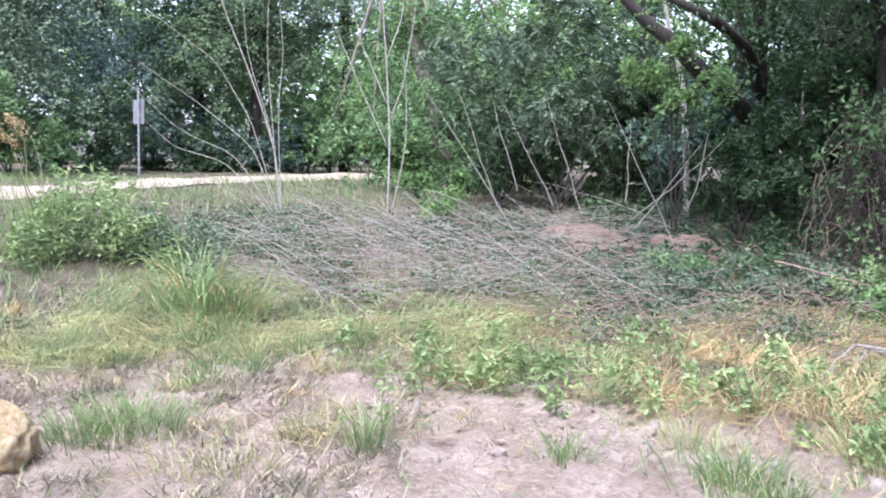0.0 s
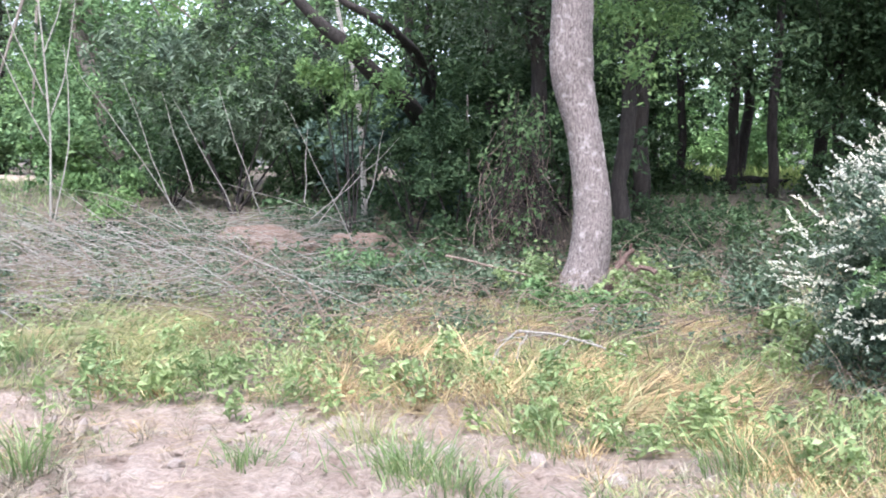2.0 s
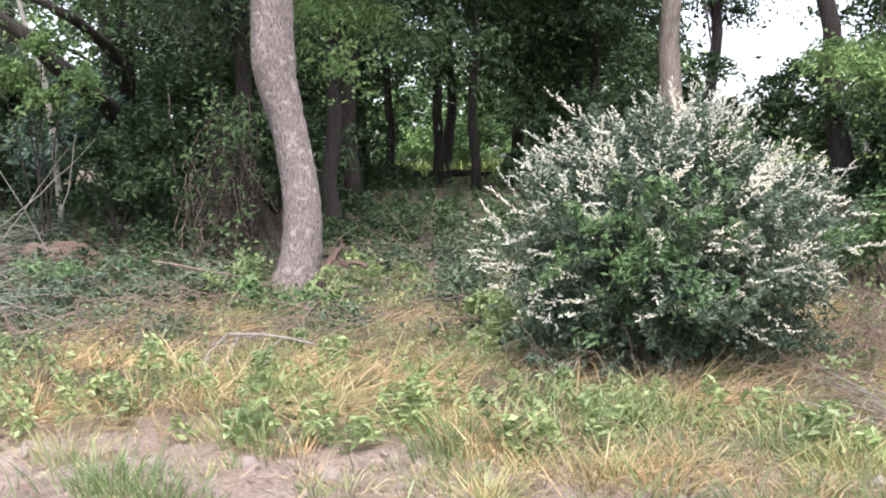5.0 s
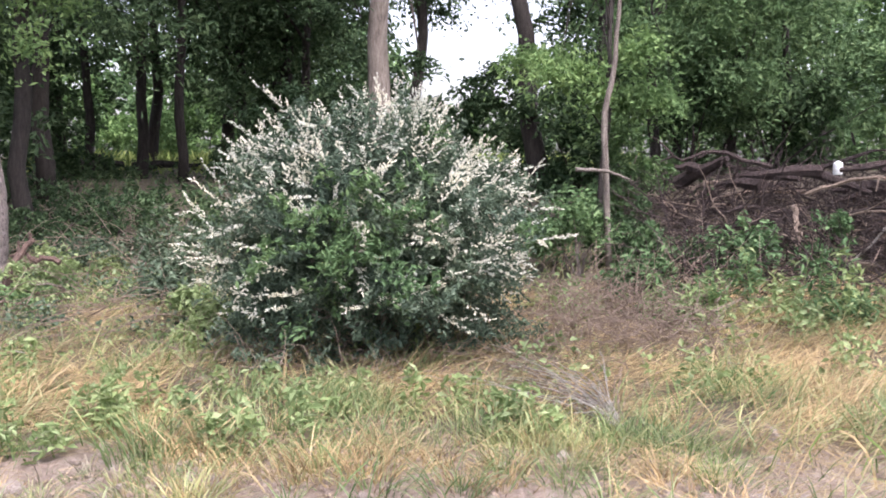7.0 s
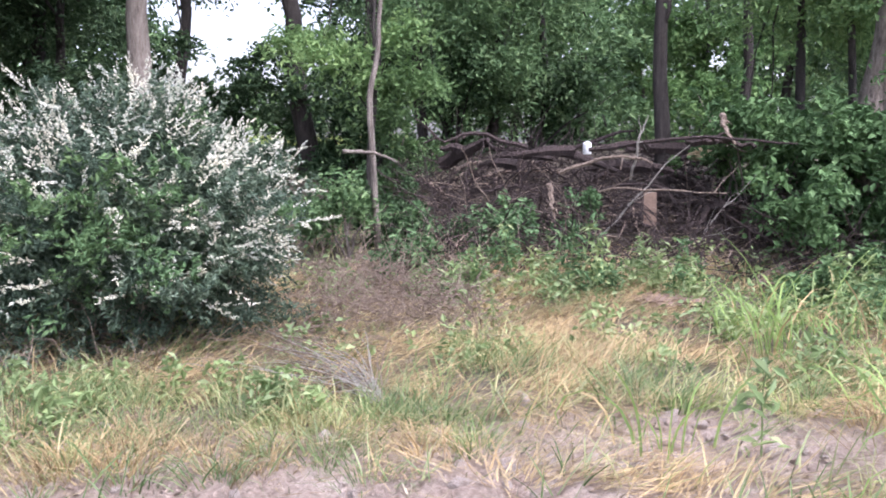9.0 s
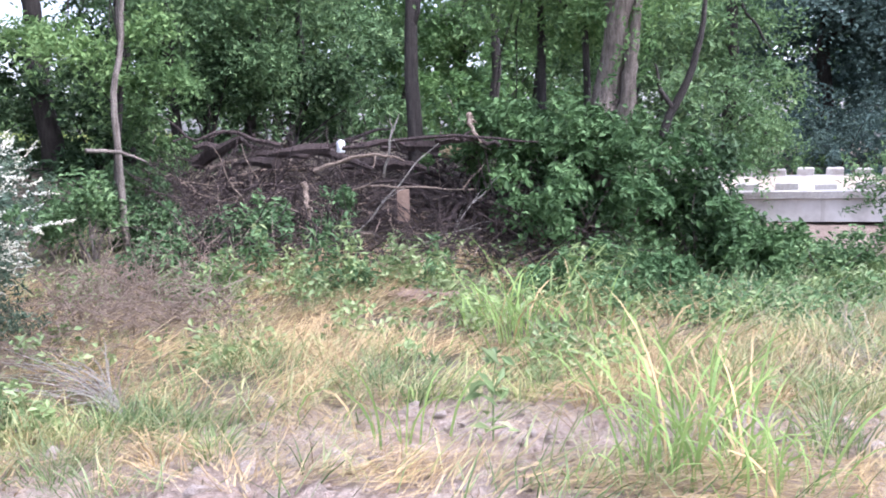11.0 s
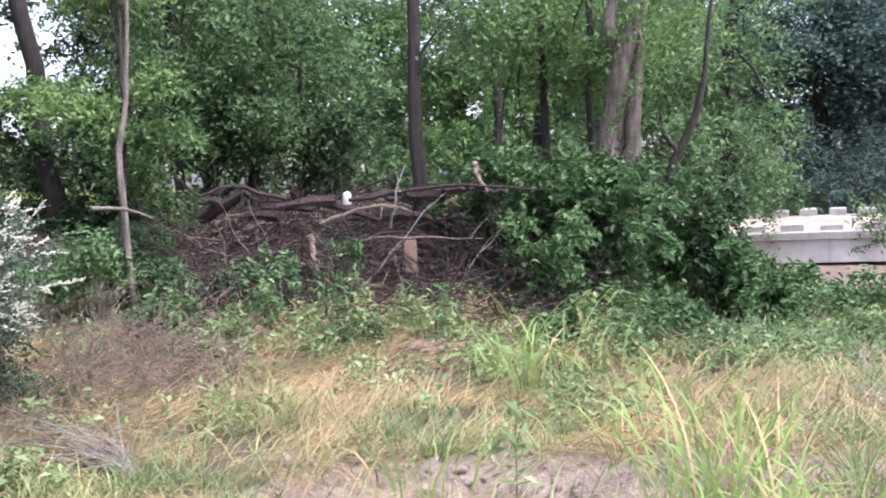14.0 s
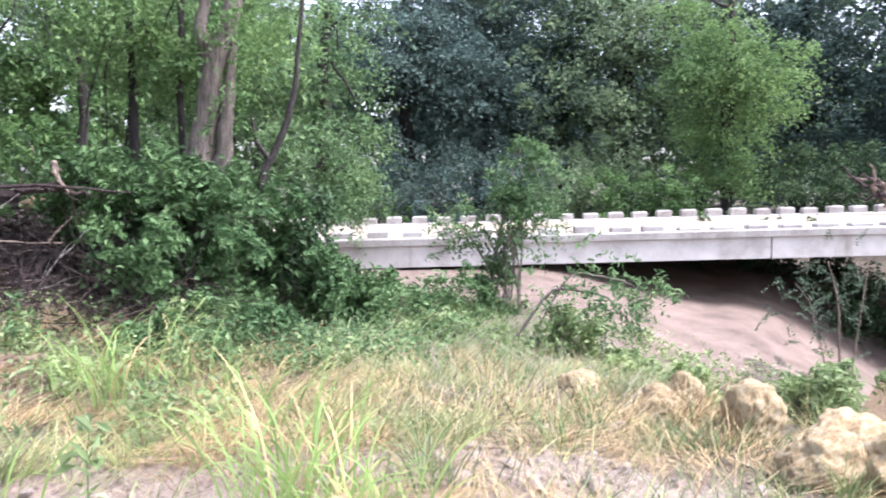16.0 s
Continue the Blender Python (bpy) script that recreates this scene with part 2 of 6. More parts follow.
def part(name, geo, mat, parent=None, label="", smooth=False):
    """One mesh object, under its thing if one is given; its geometry is in world metres."""
    ob = new(name, geo.mesh(name, mat, smooth))
    if parent is not None:
        ob.parent = parent
        ob.matrix_parent_inverse = Matrix.Translation(parent.location).inverted()
    if label:
        ob["label"] = label
    return ob


def thing(name, base, label, category, group=""):
    ob = new(name)
    ob.location = base
    ob.empty_display_size = 0.1
    return tagged(ob, label, category, group)


def unit(v):
    return v / np.maximum(np.linalg.norm(v, axis=-1, keepdims=True), 1e-9)


def tube(path, radii, sides=6, rough=0.0, seed=0):
    """A tapering round limb along a path, closed at both ends."""
    p = np.asarray(path, float)
    k = len(p)
    r = np.interp(np.linspace(0, 1, k), np.linspace(0, 1, len(radii)), radii)
    d = unit(np.gradient(p, axis=0))
    ref = np.where(np.abs(d[:, 2:3]) > 0.9, [[1.0, 0, 0]], [[0, 0, 1.0]])
    a = unit(np.cross(d, ref[0] if np.abs(d[:, 2]).mean() < 0.9 else np.array([1.0, 0, 0])))
    b = np.cross(d, a)
    ang = np.linspace(0, 2 * np.pi, sides, endpoint=False)
    ring = np.cos(ang)[None, :, None] * a[:, None] + np.sin(ang)[None, :, None] * b[:, None]
    rr = np.repeat(r[:, None], sides, 1)
    if rough:
        g = np.random.default_rng(seed)
        rr = rr * (1 + rough * g.uniform(-1, 1, rr.shape))
    v = p[:, None] + ring * rr[..., None]
    i = np.arange(k - 1)[:, None] * sides
    j = np.arange(sides)[None]
    j2 = (j + 1) % sides
    q = np.stack([i + j, i + j2, i + sides + j2, i + sides + j], -1).reshape(-1, 4)
    v = np.concatenate([v.reshape(-1, 3), p[:1], p[-1:]])
    c0, c1 = k * sides, k * sides + 1
    j = np.arange(sides)
    j2 = (j + 1) % sides
    t = np.concatenate([np.stack([j2, j, np.full(sides, c0)], 1), np.stack([(k - 1) * sides + j, (k - 1) * sides + j2, np.full(sides, c1)], 1)])
    return v, q, t


def bent(a, b, k=8, sag=0.0, wob=0.0, g=rng):
    """A path from a to b, with sag (up if positive) and a wandering wobble."""
    a, b = np.asarray(a, float), np.asarray(b, float)
    s = np.linspace(0, 1, k)[:, None]
    p = a + (b - a) * s
    p[:, 2] += sag * 4 * (s * (1 - s))[:, 0]
    w = np.cumsum(g.normal(0, 1, (k, 3)), 0)
    w = w - w[:1] - s * (w[-1:] - w[:1])
    return p + w * wob


def leaves(centres, length, width, g, up=0.4, out=None, droop=0.0):
    """Folded diamond leaves, one quad of two faces each."""
    n = len(centres)
    L = length * g.uniform(0.6, 1.35, n)[:, None]
    W = width * g.uniform(0.7, 1.3, n)[:, None]
    nrm = g.normal(0, 0.6, (n, 3))
    nrm[:, 2] += up
    if out is not None:
        nrm = nrm + out
    nrm = unit(nrm)
    a = g.normal(0, 1, (n, 3))
    a[:, 2] -= droop
    a = unit(a - nrm * (a * nrm).sum(1, keepdims=True))
    b = np.cross(nrm, a)
    c = np.asarray(centres)
    v = np.stack([c - a * L / 2, c + b * W / 2 + nrm * W * 0.18, c + a * L / 2 - nrm * L * 0.1, c - b * W / 2 + nrm * W * 0.18], 1)
    return v.reshape(-1, 3), np.arange(4 * n).reshape(-1, 4)


def clumps(centre, radii, k, g, hollow=0.45):
    d = unit(g.normal(0, 1, (k, 3)))
    r = (hollow + (1 - hollow) * g.uniform(0, 1, k) ** 0.7)[:, None]
    wav = 1 + 0.3 * np.sin(3.1 * d[:, :1] + 2.3 * d[:, 1:2] * 2 + centre[0]) + 0.24 * np.sin(5.3 * d[:, 2:3] + 4.1 * d[:, :1] + centre[1])
    return np.asarray(centre) + d * r * wav * np.asarray(radii), d


def crown(centre, radii, k, per, leaf, g, spread=0.35, slim=0.45, flat=0.55, hollow=0.45, up=0.5):
    """Boughs over an uneven ellipsoid, each of several flat leaf clumps with gaps between; every leaf is modelled."""
    nb = max(5, k // 8)
    c, d = clumps(centre, radii, nb, g, hollow)
    m = 8
    size = 0.25 * float(np.mean(radii[:2])) * g.uniform(0.6, 1.4, (nb, 1, 1))
    c = (c[:, None] + g.normal(0, 1, (nb, m, 3)) * size * np.array([1, 1, 0.6])).reshape(-1, 3)
    d = np.repeat(d, m, 0)
    s = 0.62 * spread * g.uniform(0.45, 1.4, (len(c), 1, 1))
    pts = g.normal(0, 1, (len(c), per, 3)) * s
    # the clump droops towards its rim
    pts[..., 2] = pts[..., 2] * flat * 0.8 - 0.35 * np.hypot(pts[..., 0], pts[..., 1]) ** 2 / s[..., 0]
    pts = c[:, None] + pts
    out = np.repeat(d[:, None], per, 1) * 0.45
    return (*leaves(pts.reshape(-1, 3), leaf, leaf * slim, g, up + 0.25, out.reshape(-1, 3), 0.4), c)


def blades(base, height, width, lean, g, curl=0.6, sink=0.02, lengths=3):
    """Grass blades: tapering strips that set off along lean and arch over towards the tip."""
    n = len(base)
    L = np.asarray(height)[:, None] * np.ones((n, 1))
    w = np.asarray(width)[:, None] * np.ones((n, 1)) / 2
    lean = np.asarray(lean)
    tilt = np.arctan(np.linalg.norm(lean[:, :2], axis=1, keepdims=True))
    flat = unit(np.c_[lean[:, :2] + 1e-6, np.zeros(n)])
    bend = curl * g.uniform(0.3, 1.3, (n, 1))
    ang = g.uniform(0, np.pi, n)
    s = unit(np.stack([np.cos(ang), np.sin(ang), np.zeros(n)], 1) + np.c_[-flat[:, 1], flat[:, 0], np.zeros(n)] * 0.5)
    z = np.array([0, 0, 1.0])
    c = base - z * sink
    rows = [c - s * w, c + s * w]
    for k in range(1, lengths + 1):
        f = (k - 0.5) / lengths
        th = tilt + bend * f ** 1.6
        c = c + (z * np.cos(th) + flat * np.sin(th)) * L / lengths
        if k < lengths:
            wf = 1 - (k / lengths) ** (2.2 if lengths < 5 else 4)
            rows += [c - s * w * wf, c + s * w * wf]
    v = np.stack(rows + [c], 1)
    m = 2 * lengths + 1
    o = m * np.arange(n)[:, None]
    q = np.concatenate([o + np.array([[2 * k, 2 * k + 1, 2 * k + 3, 2 * k + 2]]) for k in range(lengths - 1)])
    return v.reshape(-1, 3), q, o + np.array([[m - 3, m - 2, m - 1]])


# ---- the lie of the land, in polar plan about the standing place ----
# the pacing plan: compass bearing, true bearing, where the eye is held then (x, y), and the dip of the level
TURN = np.array([
    (-180.0, -180.00, 0.15, -0.15, 0.22),
    (-130.0, -132.63, 0.29, -0.36, -0.09),
    (-99.8, -101.15, 0.29, -0.36, -0.09),
    (-94.8, -95.84, 0.28, -0.35, -0.05),
    (-87.3, -88.30, 0.30, -0.34, 0.04),
    (-81.2, -81.55, 0.30, -0.34, 0.15),
    (-73.5, -73.82, 0.30, -0.31, 0.16),
    (-56.1, -57.00, 0.25, -0.06, 0.29),
    (-47.6, -48.52, 0.21, -0.02, 0.22),
    (-37.9, -38.65, 0.16, -0.01, 0.18),
    (-23.3, -23.93, 0.08, 0.02, 0.11),
    (-18.0, -18.48, 0.07, 0.03, 0.03),
    (-8.4, -8.59, 0.05, 0.04, -0.06),
    (0.0, 0.00, -0.00, 0.00, -0.18),
    (30.0, 31.20, -0.02, -0.02, -0.18),
    (42.0, 43.80, 0.00, 0.00, -0.18),
    (180.0, 180.00, 0.15, -0.15, 0.22),
])
STRETCH = 1.0485


def bearing(az):
    return np.interp(az, TURN[:, 0], TURN[:, 1])


def stand(az):
    """Where the eye is held while it looks along that compass bearing."""
    return np.interp(az, TURN[:, 0], TURN[:, 2]), np.interp(az, TURN[:, 0], TURN[:, 3])


def level(az, el):
    return STRETCH * np.asarray(el) + np.interp(az, TURN[:, 0], TURN[:, 4])


def pace(az, r):
    """True metres for a paced distance on level ground."""
    n = np.clip(r, 2.5, 18.0)
    return r * EYE[2] / n / np.tan(np.radians(-level(az, -np.degrees(np.arctan(EYE[2] / n)))))


RADII = [0, 8, 10, 12, 14, 17, 22, 30, 42, 90]
LAND = {
    -180: [0, 0, 0, 0, 0, 0, 0, 0.2, 0.5, 1.0],
    -126: [0, -0.15, -0.8, -1.5, -1.6, -1.6, -1.2, 0.2, 1.0, 1.4],
    -116: [0, -0.1, -0.5, -0.7, -0.5, -0.2, 0.1, 0.4, 1.0, 1.4],
    -104: [0, 0, -0.1, -0.1, 0.15, 0.42, 0.42, 0.5, 1.0, 1.4],
    -93: [0, 0, -0.02, 0.0, 0.22, 0.36, 0.38, 0.5, 1.0, 1.4],
    -85: [0, 0, 0.15, 0.7, 1.25, 1.4, 1.4, 1.4, 1.4, 1.5],
    -67: [0, 0, 0.2, 0.8, 1.35, 1.5, 1.5, 1.5, 1.5, 1.5],
    -59: [0, 0, 0.1, 0.4, 0.8, 1.0, 1.2, 1.3, 1.4, 1.5],
    -26: [0, 0, 0.03, 0.1, 0.35, 0.7, 1.0, 1.2, 1.35, 1.5],
    12: [0, 0, 0.05, 0.15, 0.3, 0.5, 0.75, 0.95, 1.1, 1.3],
    180: [0, 0, 0, 0, 0, 0, 0, 0.2, 0.5, 1.0],
}
_az = np.array(list(LAND))
_tab = np.array(list(LAND.values()))


def land(x, y, bumps=True):
    x, y = np.asarray(x, float), np.asarray(y, float)
    az = np.interp(np.degrees(np.arctan2(0.2 - x, y + 0.15)), TURN[:, 1], TURN[:, 0])
    for _ in range(2):
        sx, sy = stand(az)
        az = np.interp(np.degrees(np.arctan2(sx - x, y - sy)), TURN[:, 1], TURN[:, 0])
    r = np.hypot(x - sx, y - sy)
    r = r * r / pace(az, r)
    cols = np.stack([np.interp(r, RADII, row) for row in _tab])
    i = np.clip(np.searchsorted(_az, az) - 1, 0, len(_az) - 2)
    f = (az - _az[i]) / (_az[i + 1] - _az[i])
    f = f * f * (3 - 2 * f)
    pick = np.indices(r.shape)
    z = cols[(i, *pick)] * (1 - f) + cols[(i + 1, *pick)] * f
    if bumps:
        z = z + 0.03 * np.sin(1.7 * x + 0.6 * y) * np.sin(1.3 * y - 0.5 * x) + 0.014 * np.sin(5.1 * x + 2.0 * np.sin(2.3 * y)) * np.sin(4.3 * y)
    return z


def spot(az, r):
    sx, sy = stand(az)
    w, d = np.radians(bearing(az)), pace(az, r)
    return sx - np.sin(w) * d, sy + np.cos(w) * d


def at(az, r, dz=0.0):
    """A point on the land at that bearing and distance."""
    x, y = spot(az, r)
    return np.array([x, y, float(land(x, y)) + dz])


def up_at(az, r, el):
    """A point at that bearing, distance and angle above eye level."""
    x, y = spot(az, r)
    return np.array([x, y, EYE[2] + pace(az, r) * math.tan(radians(level(az, el)))])


def polar(az, r):
    x, y = spot(az, r)
    return np.stack([x, y, land(x, y)], -1)


# ---- ground, road, creek ----
TRACK_AZ = [-125, -113, -102, -80, -69, -60, -42, -29, -22, -13, -2, 9, 25]
TRACK_R = [5.4, 5.6, 5.8, 5.2, 5.1, 4.7, 4.8, 5.1, 5.3, 6.2, 6.3, 7.4, 7.6]
_a = np.concatenate([np.arange(-180, -130, 5.0), np.arange(-130, 30, 0.7), np.arange(30, 181, 5.0)])
_r = np.concatenate([[0.01, 1, 2, 3], np.arange(3.5, 20, 0.14), np.geomspace(20, 900, 50)])
_A, _R = np.meshgrid(_a, _r)
_x, _y = 0.15 - np.sin(np.radians(_A)) * _R, -0.15 + np.cos(np.radians(_A)) * _R
gv = np.stack([_x, _y, land(_x, _y)], -1)
gv[..., 2] += 0.016 * rng.normal(0, 1, gv.shape[:2]) * (_R < 14) * (_R > 3.2)
gv[:, -1] = gv[:, 0]
k = len(_a)
i, j = np.meshgrid(np.arange(len(_r) - 1) * k, np.arange(k - 1), indexing="ij")
ground = part("ground", Geo().add(gv, np.stack([i + j, i + k + j, i + k + j + 1, i + j + 1], -1).reshape(-1, 4)[:, ::-1]).add([(-0.15, -0.45, -0.03), (0.45, -0.45, -0.03), (0.45, 0.15, -0.03), (-0.15, 0.15, -0.03)], [[0, 1, 2, 3]]), SOIL, smooth=True)
_w = ground.data.attributes.new("off_track", "FLOAT", "POINT")
_p = np.interp(_A, TURN[:, 1], TURN[:, 0])
_w.data.foreach_set("value", np.concatenate([(np.hypot(_x, _y) - np.interp(_p, [-180, *TRACK_AZ, 180], [6.5, *TRACK_R, 6.5])).clip(-3, 6).ravel(), np.full(4, -3.0)]).astype(np.float32))
tagged(ground, "pale silty ground with dark leaf litter away from the track", "ground", kind="structure")


def strip(name, az0, az1, r0, r1, mat, dz, label, category, n=60, m=6):
    a = np.linspace(az0, az1, n)
    s = np.linspace(0, 1, m)
    lo = np.interp(a, np.linspace(min(az0, az1), max(az0, az1), len(r0)), r0)
    hi = np.interp(a, np.linspace(min(az0, az1), max(az0, az1), len(r1)), r1)
    A = np.repeat(a[None], m, 0)
    v = polar(A, lo[None] * (1 - s[:, None]) + hi[None] * s[:, None])
    v[..., 2] += dz
    v[0, :, 2] -= 0.1
    v[-1, :, 2] -= 0.1
    i, j = np.meshgrid(np.arange(m - 1) * n, np.arange(n - 1), indexing="ij")
    q = np.stack([i + j, i + j + 1, i + n + j + 1, i + n + j], -1).reshape(-1, 4)
    ob = part(name, Geo().add(v, q), mat, smooth=True)
    return tagged(ob, label, category, kind="structure")


strip("road", 40, 2, [36, 29.5, 23, 19, 16], [40.5, 33.5, 27, 22.5, 19.5], ROAD, 0.12, "pale dirt road at the edge of the woods", "road")
strip("creek_bank", -124, -92, [13, 10.8, 10.9], [26, 26, 26], SILT, 0.03, "bare pinkish silt bank of the creek under the bridge", "bank")
water = part("water", Geo().add([(2, -40, -1.25), (40, -40, -1.25), (40, -2, -1.25), (2, -2, -1.25)], [[0, 1, 2, 3]]), WATER)
tagged(water, "muddy brown creek water below the bank", "water", kind="structure")


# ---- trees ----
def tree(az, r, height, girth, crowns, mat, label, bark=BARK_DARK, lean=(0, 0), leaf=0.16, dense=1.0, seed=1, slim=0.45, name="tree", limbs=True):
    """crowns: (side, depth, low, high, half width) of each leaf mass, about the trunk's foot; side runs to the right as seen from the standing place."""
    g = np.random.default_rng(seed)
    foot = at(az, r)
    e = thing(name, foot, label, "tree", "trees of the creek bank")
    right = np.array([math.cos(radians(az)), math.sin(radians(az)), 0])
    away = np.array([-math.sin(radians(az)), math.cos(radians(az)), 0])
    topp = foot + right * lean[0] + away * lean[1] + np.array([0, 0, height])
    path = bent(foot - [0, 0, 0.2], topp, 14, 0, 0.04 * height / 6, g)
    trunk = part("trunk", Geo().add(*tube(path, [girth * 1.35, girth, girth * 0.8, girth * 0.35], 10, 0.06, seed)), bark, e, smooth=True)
    geo = Geo()
    for side, depth, low, high, half in crowns:
        c = foot + right * side + away * depth + np.array([0, 0, (low + high) / 2])
        far_off = r > 33
        k = int(dense * (30 + 10.5 * half * (high - low)) * (0.9 if far_off else 1))
        v, q, cs = crown(c, (half, half * 0.9, (high - low) / 2), k, 54 if r < 17 else 56 if far_off else 46, leaf * (0.62 if far_off else 0.72 if r < 17 else 0.85), g, 0.2 + 0.1 * half, 0.75 if far_off else slim)
        # the crown thins towards its top
        hgt = v.reshape(-1, 4, 3)[:, 0, 2]
        # more of the unseen upper leaves stay over the grove, to shade it
        keep = (hgt < 2.4 + 0.235 * r) | (g.uniform(0, 1, len(hgt)) < (0.6 if -62 < az < -20 and r < 34 else 0.3))
        v = v.reshape(-1, 4, 3)[keep].reshape(-1, 3)
        q = np.arange(len(v)).reshape(-1, 4)
        geo.add(v, q)
        if limbs:
            for c2 in cs[g.choice(len(cs), min(5, len(cs)), False)]:
                s = g.uniform(0.35, 0.9)
                a = path[int(s * 13)]
                part("limb", Geo().add(*tube(bent(a, c2, 7, 0.1, 0.05, g), [girth * 0.4, girth * 0.22, girth * 0.08], 6)), bark, trunk, smooth=True)
    part("crown", geo, mat, e)
    return e


DG = "dark green broadleaf tree in the shade of the wood"
MG = "mid-green leafy tree at the edge of the wood"
LG = "light green leafy tree in open light"
# beyond the dirt road
tree(25, 40, 9, 0.22, [(0, 0, 0.6, 10, 4.2)], LEAF_GREY, "large grey-green tree beside the dirt road", seed=11, leaf=0.24)
tree(18.5, 46, 11, 0.22, [(0, 0, 0.8, 11, 4.4)], LEAF_HAZED_BLUE, DG, seed=12, leaf=0.24)
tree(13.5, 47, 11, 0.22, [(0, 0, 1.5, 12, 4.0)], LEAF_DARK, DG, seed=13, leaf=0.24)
tree(10.2, 43, 11, 0.2, [(0, 0, 2.0, 12, 3.4), (-2.2, -0.5, 2.5, 6, 1.9)], LEAF_HAZED, "yellowish-green tree over the dirt road", seed=14, leaf=0.22)
tree(5.5, 44, 11, 0.2, [(0, 0, 0.5, 11, 3.8)], LEAF_HAZED, MG, seed=15, leaf=0.22)
tree(1.0, 38, 10, 0.25, [(0.5, 0, 0.2, 8.5, 3.4)], LEAF_LIGHT, LG, seed=16, leaf=0.2)
# middle wood
tree(-0.8, 27, 10, 0.2, [(-1.2, 0.5, 0.5, 6.2, 2.0), (1.2, 0.8, 0.5, 5.0, 1.9)], LEAF_MID, "mid-green tree with a leaning grey trunk", BARK_MID, lean=(-2.2, 0), seed=17, leaf=0.18)
tree(-5.5, 30, 10, 0.2, [(0, 0, 0.6, 6.2, 2.8)], LEAF_SUNNY, LG, seed=18, leaf=0.2)
tree(-11, 26, 10, 0.2, [(0, 0, 0.6, 8.5, 2.8)], LEAF_SUNNY, MG, seed=19, leaf=0.2)
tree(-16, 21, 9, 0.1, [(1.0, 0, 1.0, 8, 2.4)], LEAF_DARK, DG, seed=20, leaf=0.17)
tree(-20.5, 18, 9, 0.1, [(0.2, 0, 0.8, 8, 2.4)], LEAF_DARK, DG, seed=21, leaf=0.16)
tree(-23.5, 15.5, 7, 0.12, [(-0.8, -0.8, 2.2, 4.6, 0.95), (0.3, 0, 2.5, 6, 1.3)], LEAF_GREY, "grey-green tree spreading over hanging dead vines", seed=22, leaf=0.13)
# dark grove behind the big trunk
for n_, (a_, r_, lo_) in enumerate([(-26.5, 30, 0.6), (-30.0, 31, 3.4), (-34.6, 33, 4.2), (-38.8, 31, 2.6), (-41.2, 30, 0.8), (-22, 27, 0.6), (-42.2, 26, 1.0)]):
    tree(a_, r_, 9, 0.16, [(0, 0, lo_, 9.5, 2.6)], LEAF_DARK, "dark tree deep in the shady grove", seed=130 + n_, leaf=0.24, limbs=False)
# the second, higher crown is unseen canopy, added to keep light off the grove
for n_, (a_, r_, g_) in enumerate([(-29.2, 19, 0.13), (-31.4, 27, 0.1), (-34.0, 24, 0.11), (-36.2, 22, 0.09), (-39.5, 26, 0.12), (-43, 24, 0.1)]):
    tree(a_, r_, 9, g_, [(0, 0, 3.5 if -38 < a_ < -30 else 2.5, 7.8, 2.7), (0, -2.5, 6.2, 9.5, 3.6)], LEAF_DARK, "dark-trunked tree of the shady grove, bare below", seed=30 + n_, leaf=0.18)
tree(-28.2, 14.5, 7, 0.1, [(0.1, -0.4, 1.6, 6, 0.75)], LEAF_SUNNY, "young bright green tree beside the big trunk", seed=37, leaf=0.13)
tree(-47.5, 17, 9, 0.17, [(0.65, 0.6, 2.2, 7, 0.8), (-2.3, 0.6, 3.9, 8, 1.2)], LEAF_DARK, "tree with a pale grey trunk behind the flowering bush", BARK_MID, seed=38, leaf=0.14)
tree(-49.3, 18.5, 8, 0.1, [(0.1, 0, 2.2, 7.5, 1.0), (1.05, 0.2, 0.4, 2.3, 0.75)], LEAF_DARK, "slim dark tree behind the flowering bush", seed=138, leaf=0.14, limbs=False)
tree(-60.0, 18, 8, 0.12, [(0, 0, 1.0, 7.5, 1.1)], LEAF_DARK, DG, seed=139, leaf=0.15)
tree(-56.2, 17, 9, 0.14, [(1.0, 0.5, 2.4, 8, 0.8), (-0.5, 0.5, 0.4, 2.2, 0.7), (0.3, 0.4, 5.6, 8, 0.8), (-0.6, 0.4, 3.2, 7, 0.65), (-0.9, 0.6, 1.4, 2.6, 0.5)], LEAF_DARK, "dark tree with a thick black trunk", seed=39, leaf=0.14, lean=(-0.9, 0), limbs=False)
# trees over the debris
tree(-62.5, 15, 9, 0.07, [(0, 0, 0.9, 7, 1.7), (-0.5, -1.0, 3.0, 4.6, 1.0)], LEAF_MID, MG, seed=40, leaf=0.14)
tree(-66.5, 15.5, 9, 0.07, [(0, 0, 0.4, 7, 2.1), (0, -1.2, 1.6, 4, 1.3)], LEAF_MID, MG, seed=41, leaf=0.14)
tree(-69.2, 16.5, 9, 0.05, [(-0.5, 0, 0.9, 8, 1.9), (-0.4, -1.6, 0.7, 2.4, 0.9)], LEAF_MID, MG, seed=42, leaf=0.13)
tree(-75.9, 12.3, 7, 0.082, [(0, 0.2, 1.9, 6, 1.35)], LEAF_GREY, "slim dark-trunked tree rising from the flood debris", seed=43, leaf=0.11)
tree(-80.5, 14.5, 9, 0.06, [(0, 0, 1.8, 7, 1.5)], LEAF_SUNNY, LG, seed=44, leaf=0.12)
tree(-83.4, 12.8, 8, 0.05, [(-0.1, 0, 1.0, 6, 0.95)], LEAF_SUNNY, LG, seed=45, leaf=0.12)
